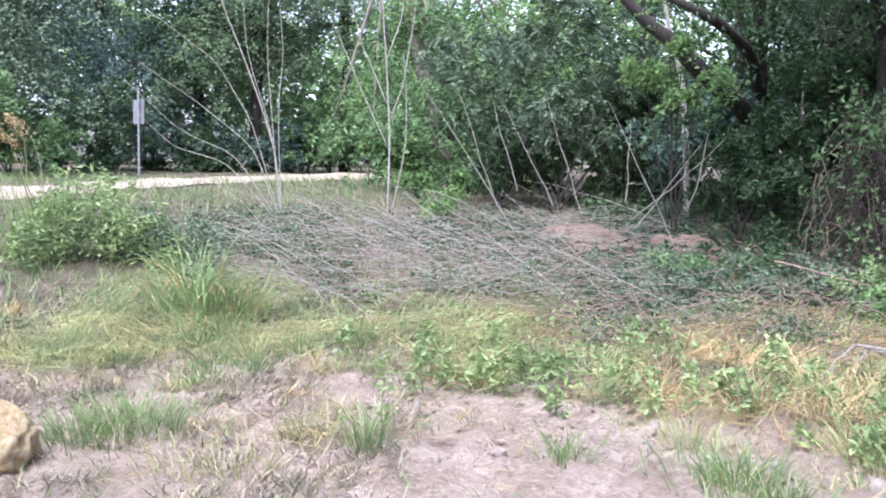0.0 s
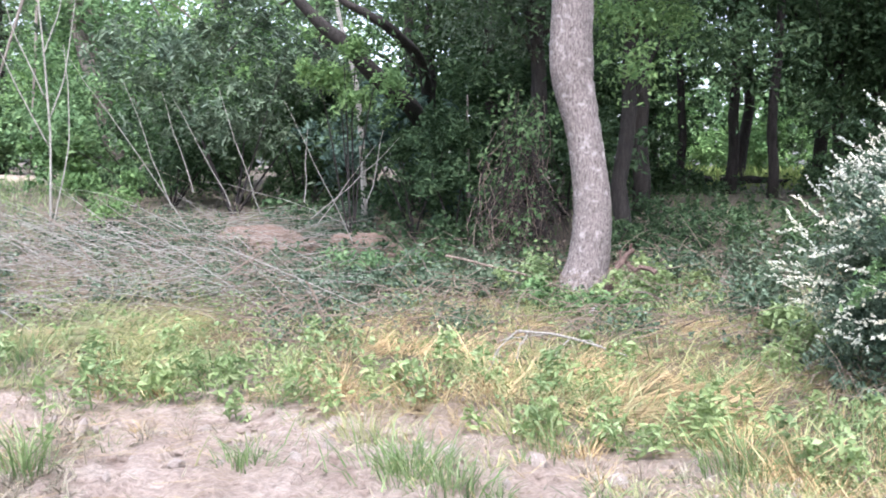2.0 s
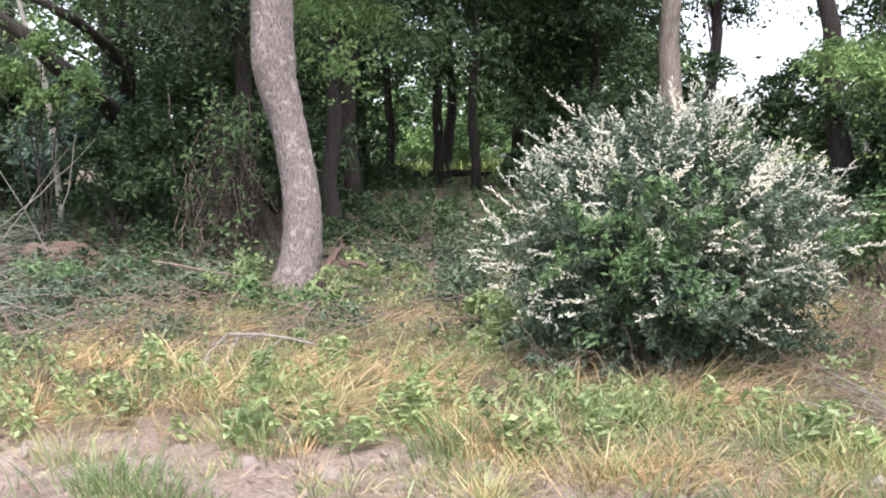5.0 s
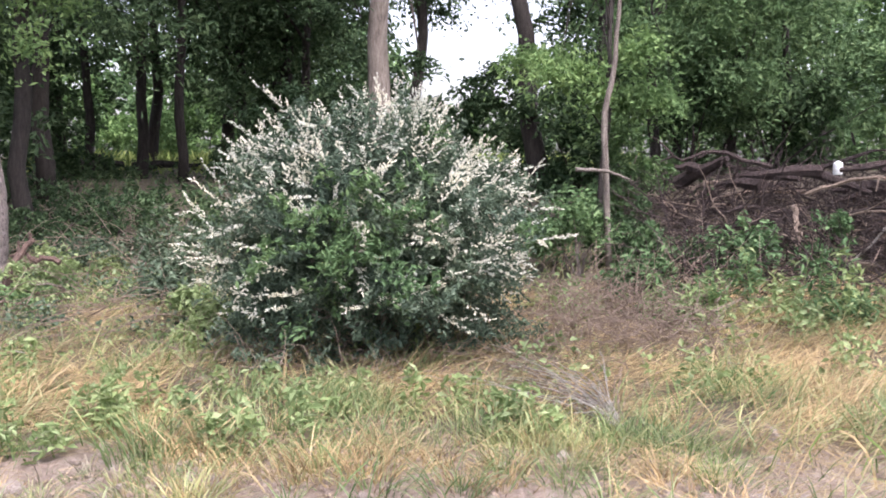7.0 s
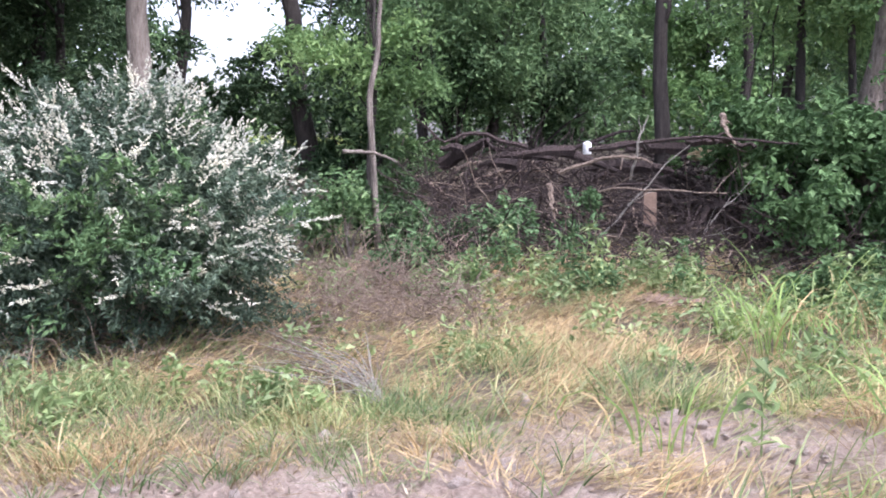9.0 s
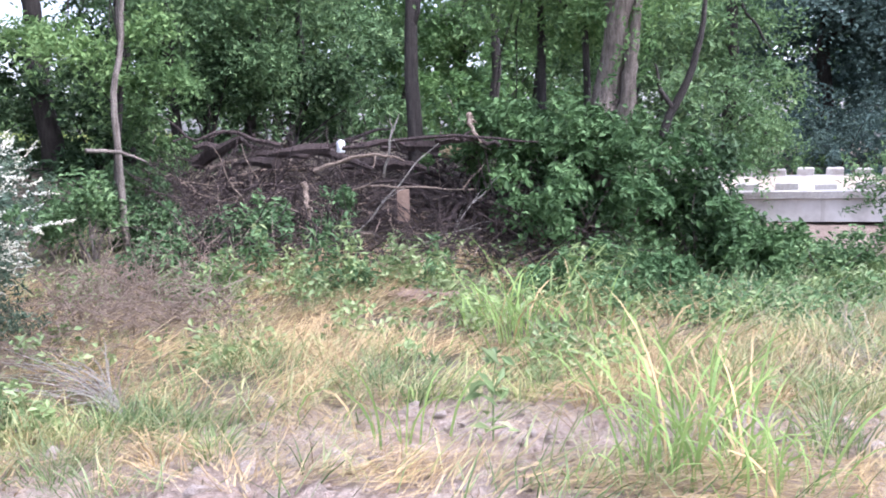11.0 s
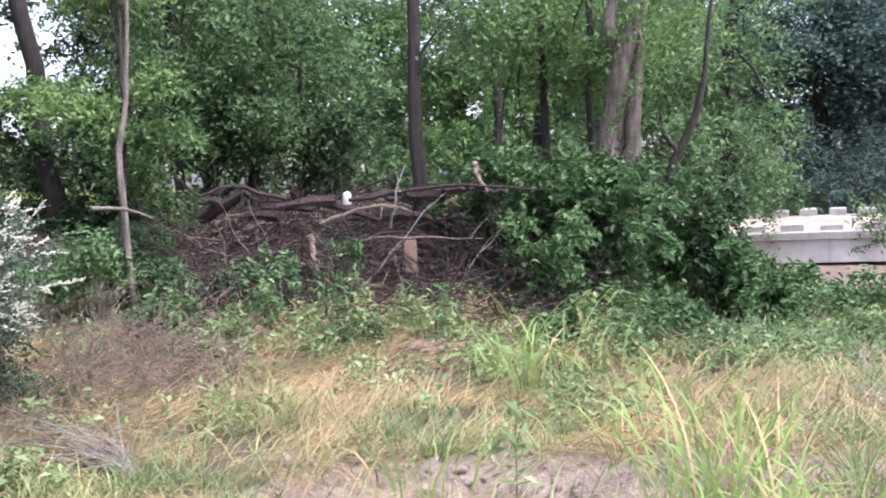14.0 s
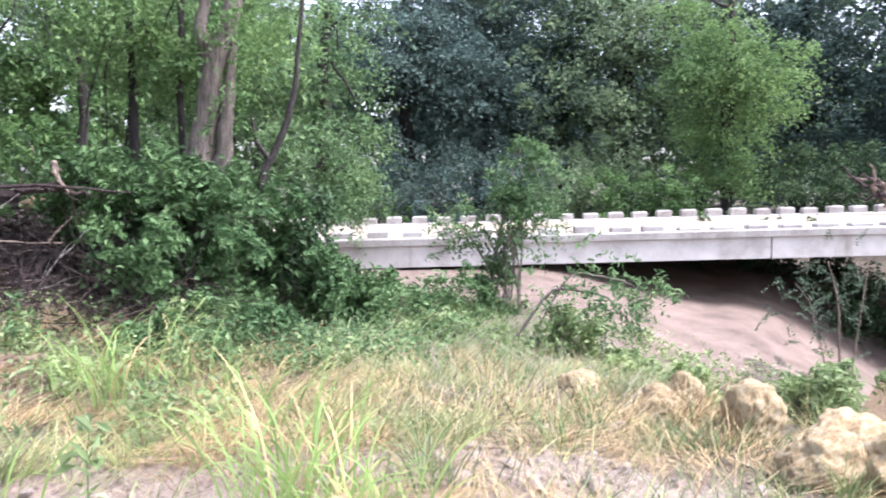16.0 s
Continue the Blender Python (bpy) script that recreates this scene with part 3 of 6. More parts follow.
tree(-59.4, 12.4, 5, 0.03, [(-0.35, 0, 2.1, 3.0, 0.6), (0.5, 0, 1.6, 2.5, 0.5), (0.1, 0, 3.0, 4.2, 0.7)], LEAF_SUNNY, "young tree with bright green sprays", seed=148, leaf=0.13)
tree(-85.6, 12.4, 7, 0.04, [(-0.2, 0, 1.9, 3.2, 0.7), (0.9, 0.2, 2.0, 4.4, 0.75), (-0.9, -0.1, 2.4, 5, 0.8)], LEAF_SUNNY, "young light green tree rising through the thicket", seed=149, leaf=0.13)
# leafy background behind the debris
for n_, (a_, r_, m_, hi_) in enumerate([(-60.5, 24, LEAF_DARK, 6.5), (-64, 25, LEAF_MID, 7), (-68, 25, LEAF_MID, 7), (-72, 26, LEAF_MID, 7), (-75.5, 30, LEAF_LIGHT, 7), (-79, 27, LEAF_LIGHT, 7), (-83, 26, LEAF_MID, 7), (-87, 25, LEAF_MID, 6.5)]):
    tree(a_, r_, 8, 0.1, [(0, 0, 0.2, hi_, 2.1)], m_, "leafy tree in the wood behind the debris", seed=150 + n_, leaf=0.22, limbs=False)
# behind the bridge
tree(-93, 27, 9, 0.16, [(-0.6, 0, 0.6, 8, 2.2)], LEAF_MID, LG, seed=46, leaf=0.18)
for n_, (a_, r_, m_) in enumerate([(-88, 34, LEAF_HAZED), (-98, 36, LEAF_HAZED_BLUE), (-102, 39, LEAF_HAZED_BLUE), (-106.5, 40, LEAF_HAZED_BLUE), (-110.0, 38, LEAF_HAZED), (-114, 44, LEAF_HAZED_BLUE), (-119, 38, LEAF_HAZED_BLUE), (-124, 38, LEAF_HAZED_BLUE), (-129, 36, LEAF_HAZED_BLUE)]):
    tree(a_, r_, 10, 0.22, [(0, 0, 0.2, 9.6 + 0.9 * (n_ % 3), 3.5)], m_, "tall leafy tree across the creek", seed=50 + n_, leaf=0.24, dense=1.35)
tree(-115.4, 29, 7, 0.15, [(0, 0, 0.4, 5.9, 1.75), (-0.3, -0.3, 3.0, 6.2, 1.2)], LEAF_SUNNY, "rounded light green tree behind the bridge", seed=60, leaf=0.14, dense=2.4)

# far woods close the view
far = Geo()
for a_ in np.arange(-175, 185, 4.5):
    if -60 < a_ < -46:
        continue
    g = np.random.default_rng(int(a_ + 400))
    r_ = 62 + 10 * g.uniform()
    c_ = at(a_, r_)
    hi = g.uniform(9, 13) if not -38 < a_ < -31 else 7
    v, q, _ = crown(c_ + [0, 0, hi / 2], (5, 4, hi / 2 + 0.5), 160 if -130 < a_ < 30 else 14, 13, 0.75, g, 1.1)
    far.add(v, q)
woods = part("far_woods", far, LEAF_MID)
tagged(woods, "distant green woods round the clearing", "woods", kind="stuff")


# ---- the big leaning trunk ----
def big_tree():
    foot = at(-26.35, 11.9)
    e = thing("big_tree", foot, "big tree with a bowed grey flaky-barked trunk", "tree")
    R_ = 11.9
    spine = [up_at(a, R_, h) for a, h in ((-25.9, -8.0), (-25.95, -6.7), (-26.32, -5.1), (-26.45, -3.5), (-26.41, -1.86), (-26.15, 0.2), (-25.77, 2.3), (-25.24, 4.3), (-25.08, 5.4), (-25.04, 8.3), (-25.2, 14.0), (-25.0, 22.0))]
    spine = np.array(spine)
    s0, s1 = np.linspace(0, 1, len(spine)), np.linspace(0, 1, 60)
    p = np.stack([np.interp(s1, s0, spine[:, i]) for i in range(3)], 1)
    for _ in range(3):
        p[1:-1] = (p[:-2] + 2 * p[1:-1] + p[2:]) / 4
    v, q, t = tube(p, [0.35, 0.285, 0.237, 0.23, 0.216, 0.207, 0.202, 0.23, 0.252, 0.24, 0.16, 0.1], 28, 0.05, 5)
    trunk = part("trunk", Geo().add(v, q, t), BARK_GREY, e, "grey flaky bark with pale patches", smooth=True)
    g = np.random.default_rng(70)
    for k in range(6):
        a = p[50 + k]
        part("limb", Geo().add(*tube(bent(a, a + [g.uniform(-3, 3), g.uniform(-3, 3), g.uniform(0.8, 2.4)], 8, 0.3, 0.06, g), [0.1, 0.03], 8)), BARK_GREY, trunk, smooth=True)
    v, q, _ = crown(foot + [0, 0, 6.8], (3.6, 3.4, 1.9), 220, 50, 0.15, g, 0.4)
    part("crown", Geo().add(v, q), LEAF_DARK, e)


big_tree()


# ---- the flowering bush ----
def flowering_bush():
    g = np.random.default_rng(80)
    c = at(-46.9, 8.1)
    e = thing("flowering_bush", c, "large rounded grey-green bush covered in white flower spikes", "bush")
    stems = 34
    for k in range(stems):
        a = g.uniform(0, 2 * np.pi)
        tilt = g.uniform(0.1, 1.25)
        L = g.uniform(1.3, 1.95) * (1 - 0.18 * tilt)
        d = np.array([math.cos(a) * math.sin(tilt), math.sin(a) * math.sin(tilt), math.cos(tilt)])
        tip = c + d * L + [0, 0, 0.1]
        p = bent(c + [g.normal(0, 0.12), g.normal(0, 0.12), -0.05], tip, 8, 0.15, 0.02, g)
        part("stem", Geo().add(*tube(p, [0.02, 0.012, 0.004], 5)), BARK_MID, e)
    geo = Geo()
    mid = c + [0, 0, 0.94]
    dome = np.array([1.47, 1.3, 1.1])

    def shell(d):
        return 1 + 0.12 * np.sin(7 * d[:, :1] + 1) * np.cos(6 * d[:, 1:2]) + 0.09 * np.sin(11 * d[:, 2:3] + 5 * d[:, :1]) + 0.05 * np.sin(19 * d[:, 1:2] + 13 * d[:, 2:3])

    # feathery leaf sprays that reach outward from the middle, in tufts with dark gaps between
    def feathers(tip, way, per, reach):
        k = len(tip)
        side = unit(np.cross(way, g.normal(0, 1, (k, 3))))
        u = g.uniform(0, 1, (k, per, 1))
        wide = g.normal(0, 1, (k, per, 1)) * 0.055 * (0.35 + u)
        pts = tip[:, None] - way[:, None] * u * reach + side[:, None] * wide + g.normal(0, 0.014, (k, per, 3))
        return pts.reshape(-1, 3)

    tufts = unit(g.normal(0, 1, (150, 3)) + [0, 0, 0.15])
    n = 1300
    own = g.integers(0, 150, n)
    d = unit(tufts[own] + g.normal(0, 0.13, (n, 3)))
    tip = mid + d * shell(tufts[own]) * dome * (0.5 + 0.58 * g.uniform(0, 1, (n, 1)) ** 0.55)
    way = unit(d + g.normal(0, 0.3, (n, 3)) + [0, 0, 0.3])
    per = 54
    pts = feathers(tip, way, per, 0.36)
    ok = pts[:, 2] > c[2] + 0.05
    v, q = leaves(pts[ok], 0.062, 0.02, g, 0.5, np.repeat(d, per, 0)[ok] * 0.4)
    part("foliage", geo.add(v, q), LEAF_BUSH, e)
    # fresh green shoots on the side towards the track
    n = 60
    toward = -unit(np.array([c[0], c[1], 0.0]))
    d = unit(toward + g.normal(0, 0.32, (n, 3)) + [0, 0, 0.1])
    pts = feathers(mid + d * shell(d) * dome * 1.0, unit(d + g.normal(0, 0.4, (n, 3))), 40, 0.25)
    v, q = leaves(pts, 0.065, 0.024, g, 0.5)
    part("foliage", Geo().add(v, q), LEAF_MID, e, "fresh green shoots")
    # blossom: short racemes set along the outer ends of the sprays
    fl = Geo()
    m = 600
    tt = tufts[(tufts[:, 2] > -0.5)]
    pick = tt[g.integers(0, len(tt), m)]
    d = unit(pick + g.normal(0, 0.11, (m, 3)) + [0, 0, 0.05])
    base = mid + d * shell(pick) * dome * g.uniform(0.93, 1.12, (m, 1))
    high = base[:, 2] > c[2] + 0.28 + 0.6 * g.uniform(0, 1, m)
    way = unit(d + g.normal(0, 0.3, (m, 3)) + [0, 0, 0.12])
    for b, w, ok in zip(base, way, high):
        if not ok:
            continue
        k = int(g.integers(5, 11))
        side = unit(np.cross(w, [0, 0, 1.0]) + g.normal(0, 0.25, 3))
        for i in range(k):
            u = i / k
            o = b - w * 0.26 * u
            w2 = unit(w * 0.75 + side * (0.8 if i % 2 else -0.8) * (0.3 + u) + g.normal(0, 0.18, 3) + [0, 0, 0.1])
            L = g.uniform(0.04, 0.085)
            f = 15
            t = g.uniform(0, 1, (f, 1))
            v, q = leaves(o + w2 * L * t + g.normal(0, 0.0055, (f, 3)) * (1.2 - t), 0.015, 0.0105, g, 0.3)
            fl.add(v, q)
    ob = part("blossom", fl, FLOWER, e, "small creamy white flower spikes")
    ob["kind"] = "stuff"


flowering_bush()


# ---- bridge ----
def box(geo, o, ax, ay, az_, bevel=0.0):
    """A box from a corner and three edge vectors, its upper edges worn by bevel."""
    o, ax, ay, az_ = (np.asarray(v, float) for v in (o, ax, ay, az_))
    ux, uy = unit(ax), unit(ay)
    lo = [o, o + ax, o + ax + ay, o + ay]
    mid = [p + az_ * (1 - bevel / max(np.linalg.norm(az_), 1e-6)) for p in lo]
    hi = [o + az_ + (ux + uy) * bevel, o + ax + az_ + (uy - ux) * bevel, o + ax + ay + az_ - (ux + uy) * bevel, o + ay + az_ + (ux - uy) * bevel]
    q = [[3, 2, 1, 0], [8, 9, 10, 11]]
    for a in range(4):
        b = (a + 1) % 4
        q += [[a, b, 4 + b, 4 + a], [4 + a, 4 + b, 8 + b, 8 + a]]
    return geo.add(np.array(lo + mid + hi), q)


def bridge():
    g = np.random.default_rng(90)
    A = up_at(-96.9, 16.0, -2.65)
    B = up_at(-122.6, 17.6, -1.6)
    along = unit(B - A)
    across = unit(np.cross([0, 0, 1.0], along)) 
    if across @ np.array([1, 0, 0]) < 0:
        across = -across
    S = A - along * 6.5
    L = 6.5 + 14.5
    Z = np.array([0, 0, 1.0])
    e = thing("bridge", tuple(S + along * 8 - Z * 1.2), "low concrete creek bridge with rows of curb blocks", "bridge")
    W = 6.6
    part("deck", box(Geo(), S + across * 0.06 - Z * 0.22, along * L, across * (W - 0.12), Z * 0.2), ROAD, e, "pale dusty concrete road deck")
    panel = 4.15
    k = 0
    for s in np.arange(0, L, panel):
        w = min(panel, L - s) - 0.03
        gird = part("girder", box(Geo(), S + along * s - Z * 0.46, along * w, across * 0.35, Z * 0.34, 0.01), GIRDER, e)
        part("girder", box(Geo(), S + along * s + across * (W - 0.35) - Z * 0.46, along * w, across * 0.35, Z * 0.34, 0.01), GIRDER, e)
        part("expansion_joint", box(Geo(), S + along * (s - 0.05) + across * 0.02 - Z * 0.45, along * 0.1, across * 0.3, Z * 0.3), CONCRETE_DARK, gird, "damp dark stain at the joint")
    near = part("curb", box(Geo(), S - across * 0.05 - Z * 0.12, along * L, across * 0.42, Z * 0.12, 0.02), CONCRETE, e)
    distant = part("curb", box(Geo(), S + across * (W - 0.37) - Z * 0.12, along * L, across * 0.42, Z * 0.12, 0.02), CONCRETE, e)
    for row in (0.04, W - 0.32):
        for s in np.arange(0.2, L - 0.4, 0.54):
            dx = g.normal(0, 0.012)
            tall = g.uniform(0.13, 0.17) if row > 1 else g.uniform(0.09, 0.13) if s < 10.5 else g.uniform(0.05, 0.09)
            part("curb_block", box(Geo(), S + along * (s + dx) + across * row, along * g.uniform(0.3, 0.35), across * 0.24, Z * tall, 0.03), CONCRETE, near if row < 1 else distant)
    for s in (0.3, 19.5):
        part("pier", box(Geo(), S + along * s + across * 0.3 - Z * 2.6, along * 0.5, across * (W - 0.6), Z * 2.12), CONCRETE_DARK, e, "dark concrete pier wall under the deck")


bridge()


# ---- boulders ----
def boulder(az, r, size, seed, sink=0.12, label="pale yellowish pitted limestone boulder"):
    g = np.random.default_rng(seed)
    bm = bmesh.new()
    bmesh.ops.create_icosphere(bm, subdivisions=5, radius=1.0)
    off = Vector(g.uniform(-50, 50, 3))
    for v in bm.verts:
        n = v.co.normalized()
        k = 1 + 0.26 * noise.noise(n * 1.3 + off) + 0.14 * noise.noise(n * 3.2 + off) + 0.06 * noise.noise(n * 8 + off) + 0.03 * noise.noise(n * 19 + off)
        pit = noise.noise(n * 6.5 - off)
        k -= 0.2 * max(0.0, pit - 0.25)
        v.co = n * k
        if v.co.z < -0.55:
            v.co.z = -0.55 - (-0.55 - v.co.z) * 0.2
    me = bpy.data.meshes.new("boulder")
    for f in bm.faces:
        f.smooth = True
    bm.to_mesh(me)
    bm.free()
    me.materials.append(LIMESTONE)
    ob = new("boulder", me)
    b = at(az, r)
    ob.matrix_basis = Matrix.Translation(b + [0, 0, size[2] * 0.55 - sink * size[2]]) @ Matrix.Rotation(radians(g.uniform(0, 360)), 4, "Z") @ Matrix.Diagonal((*size, 1))
    return tagged(ob, label, "boulder", "boulders along the creek edge")


boulder(-107.6, 8.0, (0.2, 0.16, 0.14), 1, 0.0, "small pale flat limestone rock in the grass")
boulder(-112.0, 7.8, (0.2, 0.15, 0.16), 2, 0.0)
boulder(-113.4, 8.1, (0.15, 0.14, 0.2), 3, 0.0)
boulder(-111.9, 9.0, (0.1, 0.09, 0.12), 8, 0.0, "small pale limestone rock in the grass")
boulder(-117.0, 7.6, (0.22, 0.2, 0.27), 4)
boulder(-120.8, 6.45, (0.26, 0.22, 0.23), 5, 0.08)
boulder(-122.0, 7.1, (0.42, 0.27, 0.26), 6)
boulder(-124.6, 6.6, (0.3, 0.25, 0.25), 9)
boulder(24.0, 5.9, (0.25, 0.21, 0.22), 7)


# ---- shrubs and undergrowth ----
def shrub(az, r, half, low, high, mat, label, leaf=0.12, dense=1.0, seed=1, slim=0.45, name="shrub", depth=0.8, stems=5, group="shrubs of the undergrowth"):
    """A leafy bush: low and high are heights over its foot."""
    g = np.random.default_rng(1000 + seed)
    foot = at(az, r)
    e = thing(name, foot, label, "shrub", group)
    c = foot + np.array([0, 0, (low + high) / 2])
    leaf = leaf * (0.72 if r < 16 else 0.9)
    k = int(dense * (20 + 20 * half * (high - low) / (leaf / 0.12)))
    v, q, cs = crown(c, (half, half * depth, (high - low) / 2), k, 40, leaf, g, 0.07 + 0.075 * half, slim, 0.8, 0.45)
    v[:, 2] = np.maximum(v[:, 2], land(v[:, 0], v[:, 1]) - 0.03)
    part("foliage", Geo().add(v, q), mat, e)
    for c2 in cs[g.choice(len(cs), min(stems, len(cs)), False)]:
        part("stem", Geo().add(*tube(bent(foot - [0, 0, 0.05], c2, 6, 0.05, 0.02, g), [0.022 * half ** 0.5, 0.012, 0.005], 5)), BARK_DARK if r > 14 else BARK_MID, e)
    return e


SD = "dark shaded bush filling the wood's edge"
SG = "leafy green bush at the wood's edge"
n_ = 0
# bushes at -4.5, -10.5 and -13.5: dark leaf colour stands in for deep shade
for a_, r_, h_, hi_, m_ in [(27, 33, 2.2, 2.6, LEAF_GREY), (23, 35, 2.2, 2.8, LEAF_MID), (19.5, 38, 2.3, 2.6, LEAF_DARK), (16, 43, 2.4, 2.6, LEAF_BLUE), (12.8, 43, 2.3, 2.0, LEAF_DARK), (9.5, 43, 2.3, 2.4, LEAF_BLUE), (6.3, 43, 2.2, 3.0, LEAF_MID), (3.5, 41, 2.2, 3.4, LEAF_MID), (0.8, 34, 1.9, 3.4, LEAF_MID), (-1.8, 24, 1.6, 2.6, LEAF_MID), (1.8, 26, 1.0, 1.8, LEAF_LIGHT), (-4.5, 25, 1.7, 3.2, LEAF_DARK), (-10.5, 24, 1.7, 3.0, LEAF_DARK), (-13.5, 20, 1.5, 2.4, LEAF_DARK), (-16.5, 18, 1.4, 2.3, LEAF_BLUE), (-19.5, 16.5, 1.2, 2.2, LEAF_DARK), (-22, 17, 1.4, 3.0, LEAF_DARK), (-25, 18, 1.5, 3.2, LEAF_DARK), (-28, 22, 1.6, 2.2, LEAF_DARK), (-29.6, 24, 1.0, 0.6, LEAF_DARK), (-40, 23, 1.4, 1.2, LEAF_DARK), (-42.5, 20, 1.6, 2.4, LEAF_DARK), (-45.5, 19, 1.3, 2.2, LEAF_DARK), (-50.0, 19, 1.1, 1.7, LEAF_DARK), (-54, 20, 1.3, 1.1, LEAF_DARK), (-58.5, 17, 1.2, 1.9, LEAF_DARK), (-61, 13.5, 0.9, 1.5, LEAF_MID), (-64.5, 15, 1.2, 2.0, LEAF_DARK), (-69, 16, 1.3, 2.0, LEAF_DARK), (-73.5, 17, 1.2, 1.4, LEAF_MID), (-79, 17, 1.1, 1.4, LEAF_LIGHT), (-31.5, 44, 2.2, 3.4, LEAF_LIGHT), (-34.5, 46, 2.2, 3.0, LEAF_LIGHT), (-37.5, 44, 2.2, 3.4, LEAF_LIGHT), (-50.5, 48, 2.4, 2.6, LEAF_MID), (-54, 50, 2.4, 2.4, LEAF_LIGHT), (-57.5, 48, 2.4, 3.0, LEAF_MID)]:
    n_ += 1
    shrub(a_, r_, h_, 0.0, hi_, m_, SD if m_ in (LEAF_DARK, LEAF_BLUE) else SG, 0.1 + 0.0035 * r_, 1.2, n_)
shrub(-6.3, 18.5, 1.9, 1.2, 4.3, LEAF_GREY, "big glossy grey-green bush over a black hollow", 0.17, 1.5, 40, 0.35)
# the hollow's shade is put into the dark leaves of these backing bushes
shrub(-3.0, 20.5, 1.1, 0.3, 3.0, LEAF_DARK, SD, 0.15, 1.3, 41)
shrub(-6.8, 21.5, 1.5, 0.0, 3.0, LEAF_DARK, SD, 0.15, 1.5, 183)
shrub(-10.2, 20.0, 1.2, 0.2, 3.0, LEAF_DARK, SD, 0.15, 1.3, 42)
shrub(-12.9, 14.6, 0.6, 1.9, 2.9, LEAF_SUNNY, "bright yellow-green sapling crown on a pale stem", 0.14, 1.6, 43)
shrub(0.4, 17.0, 0.42, 0.0, 1.2, LEAF_SUNNY, "small yellow-green bush among fallen canes", 0.11, 1.2, 44)
shrub(16.6, 14.2, 0.55, 0.0, 0.55, LEAF_GREY, "low brownish-green weed bush", 0.1, 2.0, 46)
for k_, (a_, r_, h_, hi_, m_) in enumerate([(-9, 12.5, 0.9, 0.5, LEAF_GREY), (-12.5, 11.5, 0.9, 0.55, LEAF_GREY), (-15, 12.5, 0.9, 0.6, LEAF_MID), (-18, 11.8, 0.9, 0.55, LEAF_GREY), (-20.5, 12.4, 0.8, 0.6, LEAF_GREY), (-23.2, 11.8, 0.7, 0.5, LEAF_WEED), (-24.8, 11.0, 0.5, 0.45, LEAF_MID), (-26.2, 11.2, 0.3, 0.3, LEAF_WEED), (-27.4, 10.8, 0.35, 0.3, LEAF_MID), (-28.8, 12.2, 0.7, 0.4, LEAF_WEED), (-31, 11.4, 0.7, 0.4, LEAF_WEED), (-33.3, 12.5, 0.9, 0.5, LEAF_GREY), (-29.5, 14.5, 1.0, 0.7, LEAF_DARK), (-33, 15, 1.2, 0.7, LEAF_DARK), (-37, 14, 1.2, 0.8, LEAF_DARK), (-35, 10.4, 0.6, 0.5, LEAF_GREY), (-37.2, 9.2, 0.45, 0.5, LEAF_WEED), (-38.3, 8.6, 0.35, 0.45, LEAF_WEED), (-58.5, 11, 0.7, 1.0, LEAF_MID), (-60.8, 11.5, 0.6, 1.0, LEAF_DARK), (-62.2, 10.4, 0.5, 0.6, LEAF_MID), (-64.3, 10.8, 0.55, 0.95, LEAF_MID), (-70.3, 10.9, 0.42, 0.85, LEAF_MID), (-66.6, 10.6, 0.5, 0.5, LEAF_MID), ]):
    shrub(a_, r_, h_, 0.0, hi_ * (0.7 if a_ > -45 else 0.9), m_, "low leafy weeds along the verge" if m_ is not LEAF_DARK else "low dark undergrowth in shade", 0.085 + 0.002 * r_, 1.5, 60 + k_, 0.5, "weed_bush", 0.7, 4, "weeds of the verge")
# the vine-covered thicket
shrub(-87.6, 11.6, 0.95, 0.0, 1.7, LEAF_VINE, "dense thicket draped with green vines", 0.135, 2.6, 100, 0.5, "vine_thicket")
shrub(-84.3, 11.3, 0.9, 0.0, 1.55, LEAF_VINE, "dense thicket draped with green vines", 0.135, 2.2, 101, 0.5, "vine_thicket")
shrub(-81.0, 11.6, 0.7, 0.2, 1.5, LEAF_VINE, "dense thicket draped with green vines", 0.135, 2.0, 102, 0.5, "vine_thicket")
shrub(-91.6, 11.8, 0.9, 0.0, 1.15, LEAF_VINE, "dense thicket draped with green vines", 0.135, 2.4, 103, 0.5, "vine_thicket")
shrub(-94.8, 11.9, 0.65, 0.0, 0.95, LEAF_VINE, "dense thicket draped with green vines", 0.135, 2.4, 104, 0.5, "vine_thicket")
shrub(-86.3, 12.1, 0.8, 0.0, 1.2, LEAF_DARK, "dense thicket draped with green vines", 0.135, 2.0, 106, 0.5, "vine_thicket")
shrub(-90.3, 12.2, 0.8, 0.0, 1.3, LEAF_DARK, "dense thicket draped with green vines", 0.135, 2.0, 107, 0.5, "vine_thicket")
shrub(-98.3, 12.0, 0.7, 0.0, 0.6, LEAF_MID, "low green growth at the bank's edge", 0.11, 2.0, 105, 0.5, "weed_bush")
for k_, (a_, r_, h_, hi_, m_) in enumerate([(-100.5, 11.5, 0.6, 0.3, LEAF_WEED), (-110.5, 9.6, 0.35, 0.4, LEAF_WEED), (-113.5, 9.2, 0.3, 0.45, LEAF_WEED), (-119.6, 9.2, 0.4, 0.7, LEAF_WEED), (-122, 8.6, 0.4, 0.7, LEAF_WEED), (-118, 21.5, 1.6, 1.0, LEAF_DARK), (-122, 20, 1.6, 1.0, LEAF_DARK), (-126, 19, 1.6, 1.3, LEAF_DARK)]):
    shrub(a_, r_, h_, 0.0, hi_, m_, "green weeds on the creek bank", 0.1 + 0.002 * r_, 1.6, 120 + k_, 0.4, "weed_bush", 0.7, 4, "weeds of the creek bank")
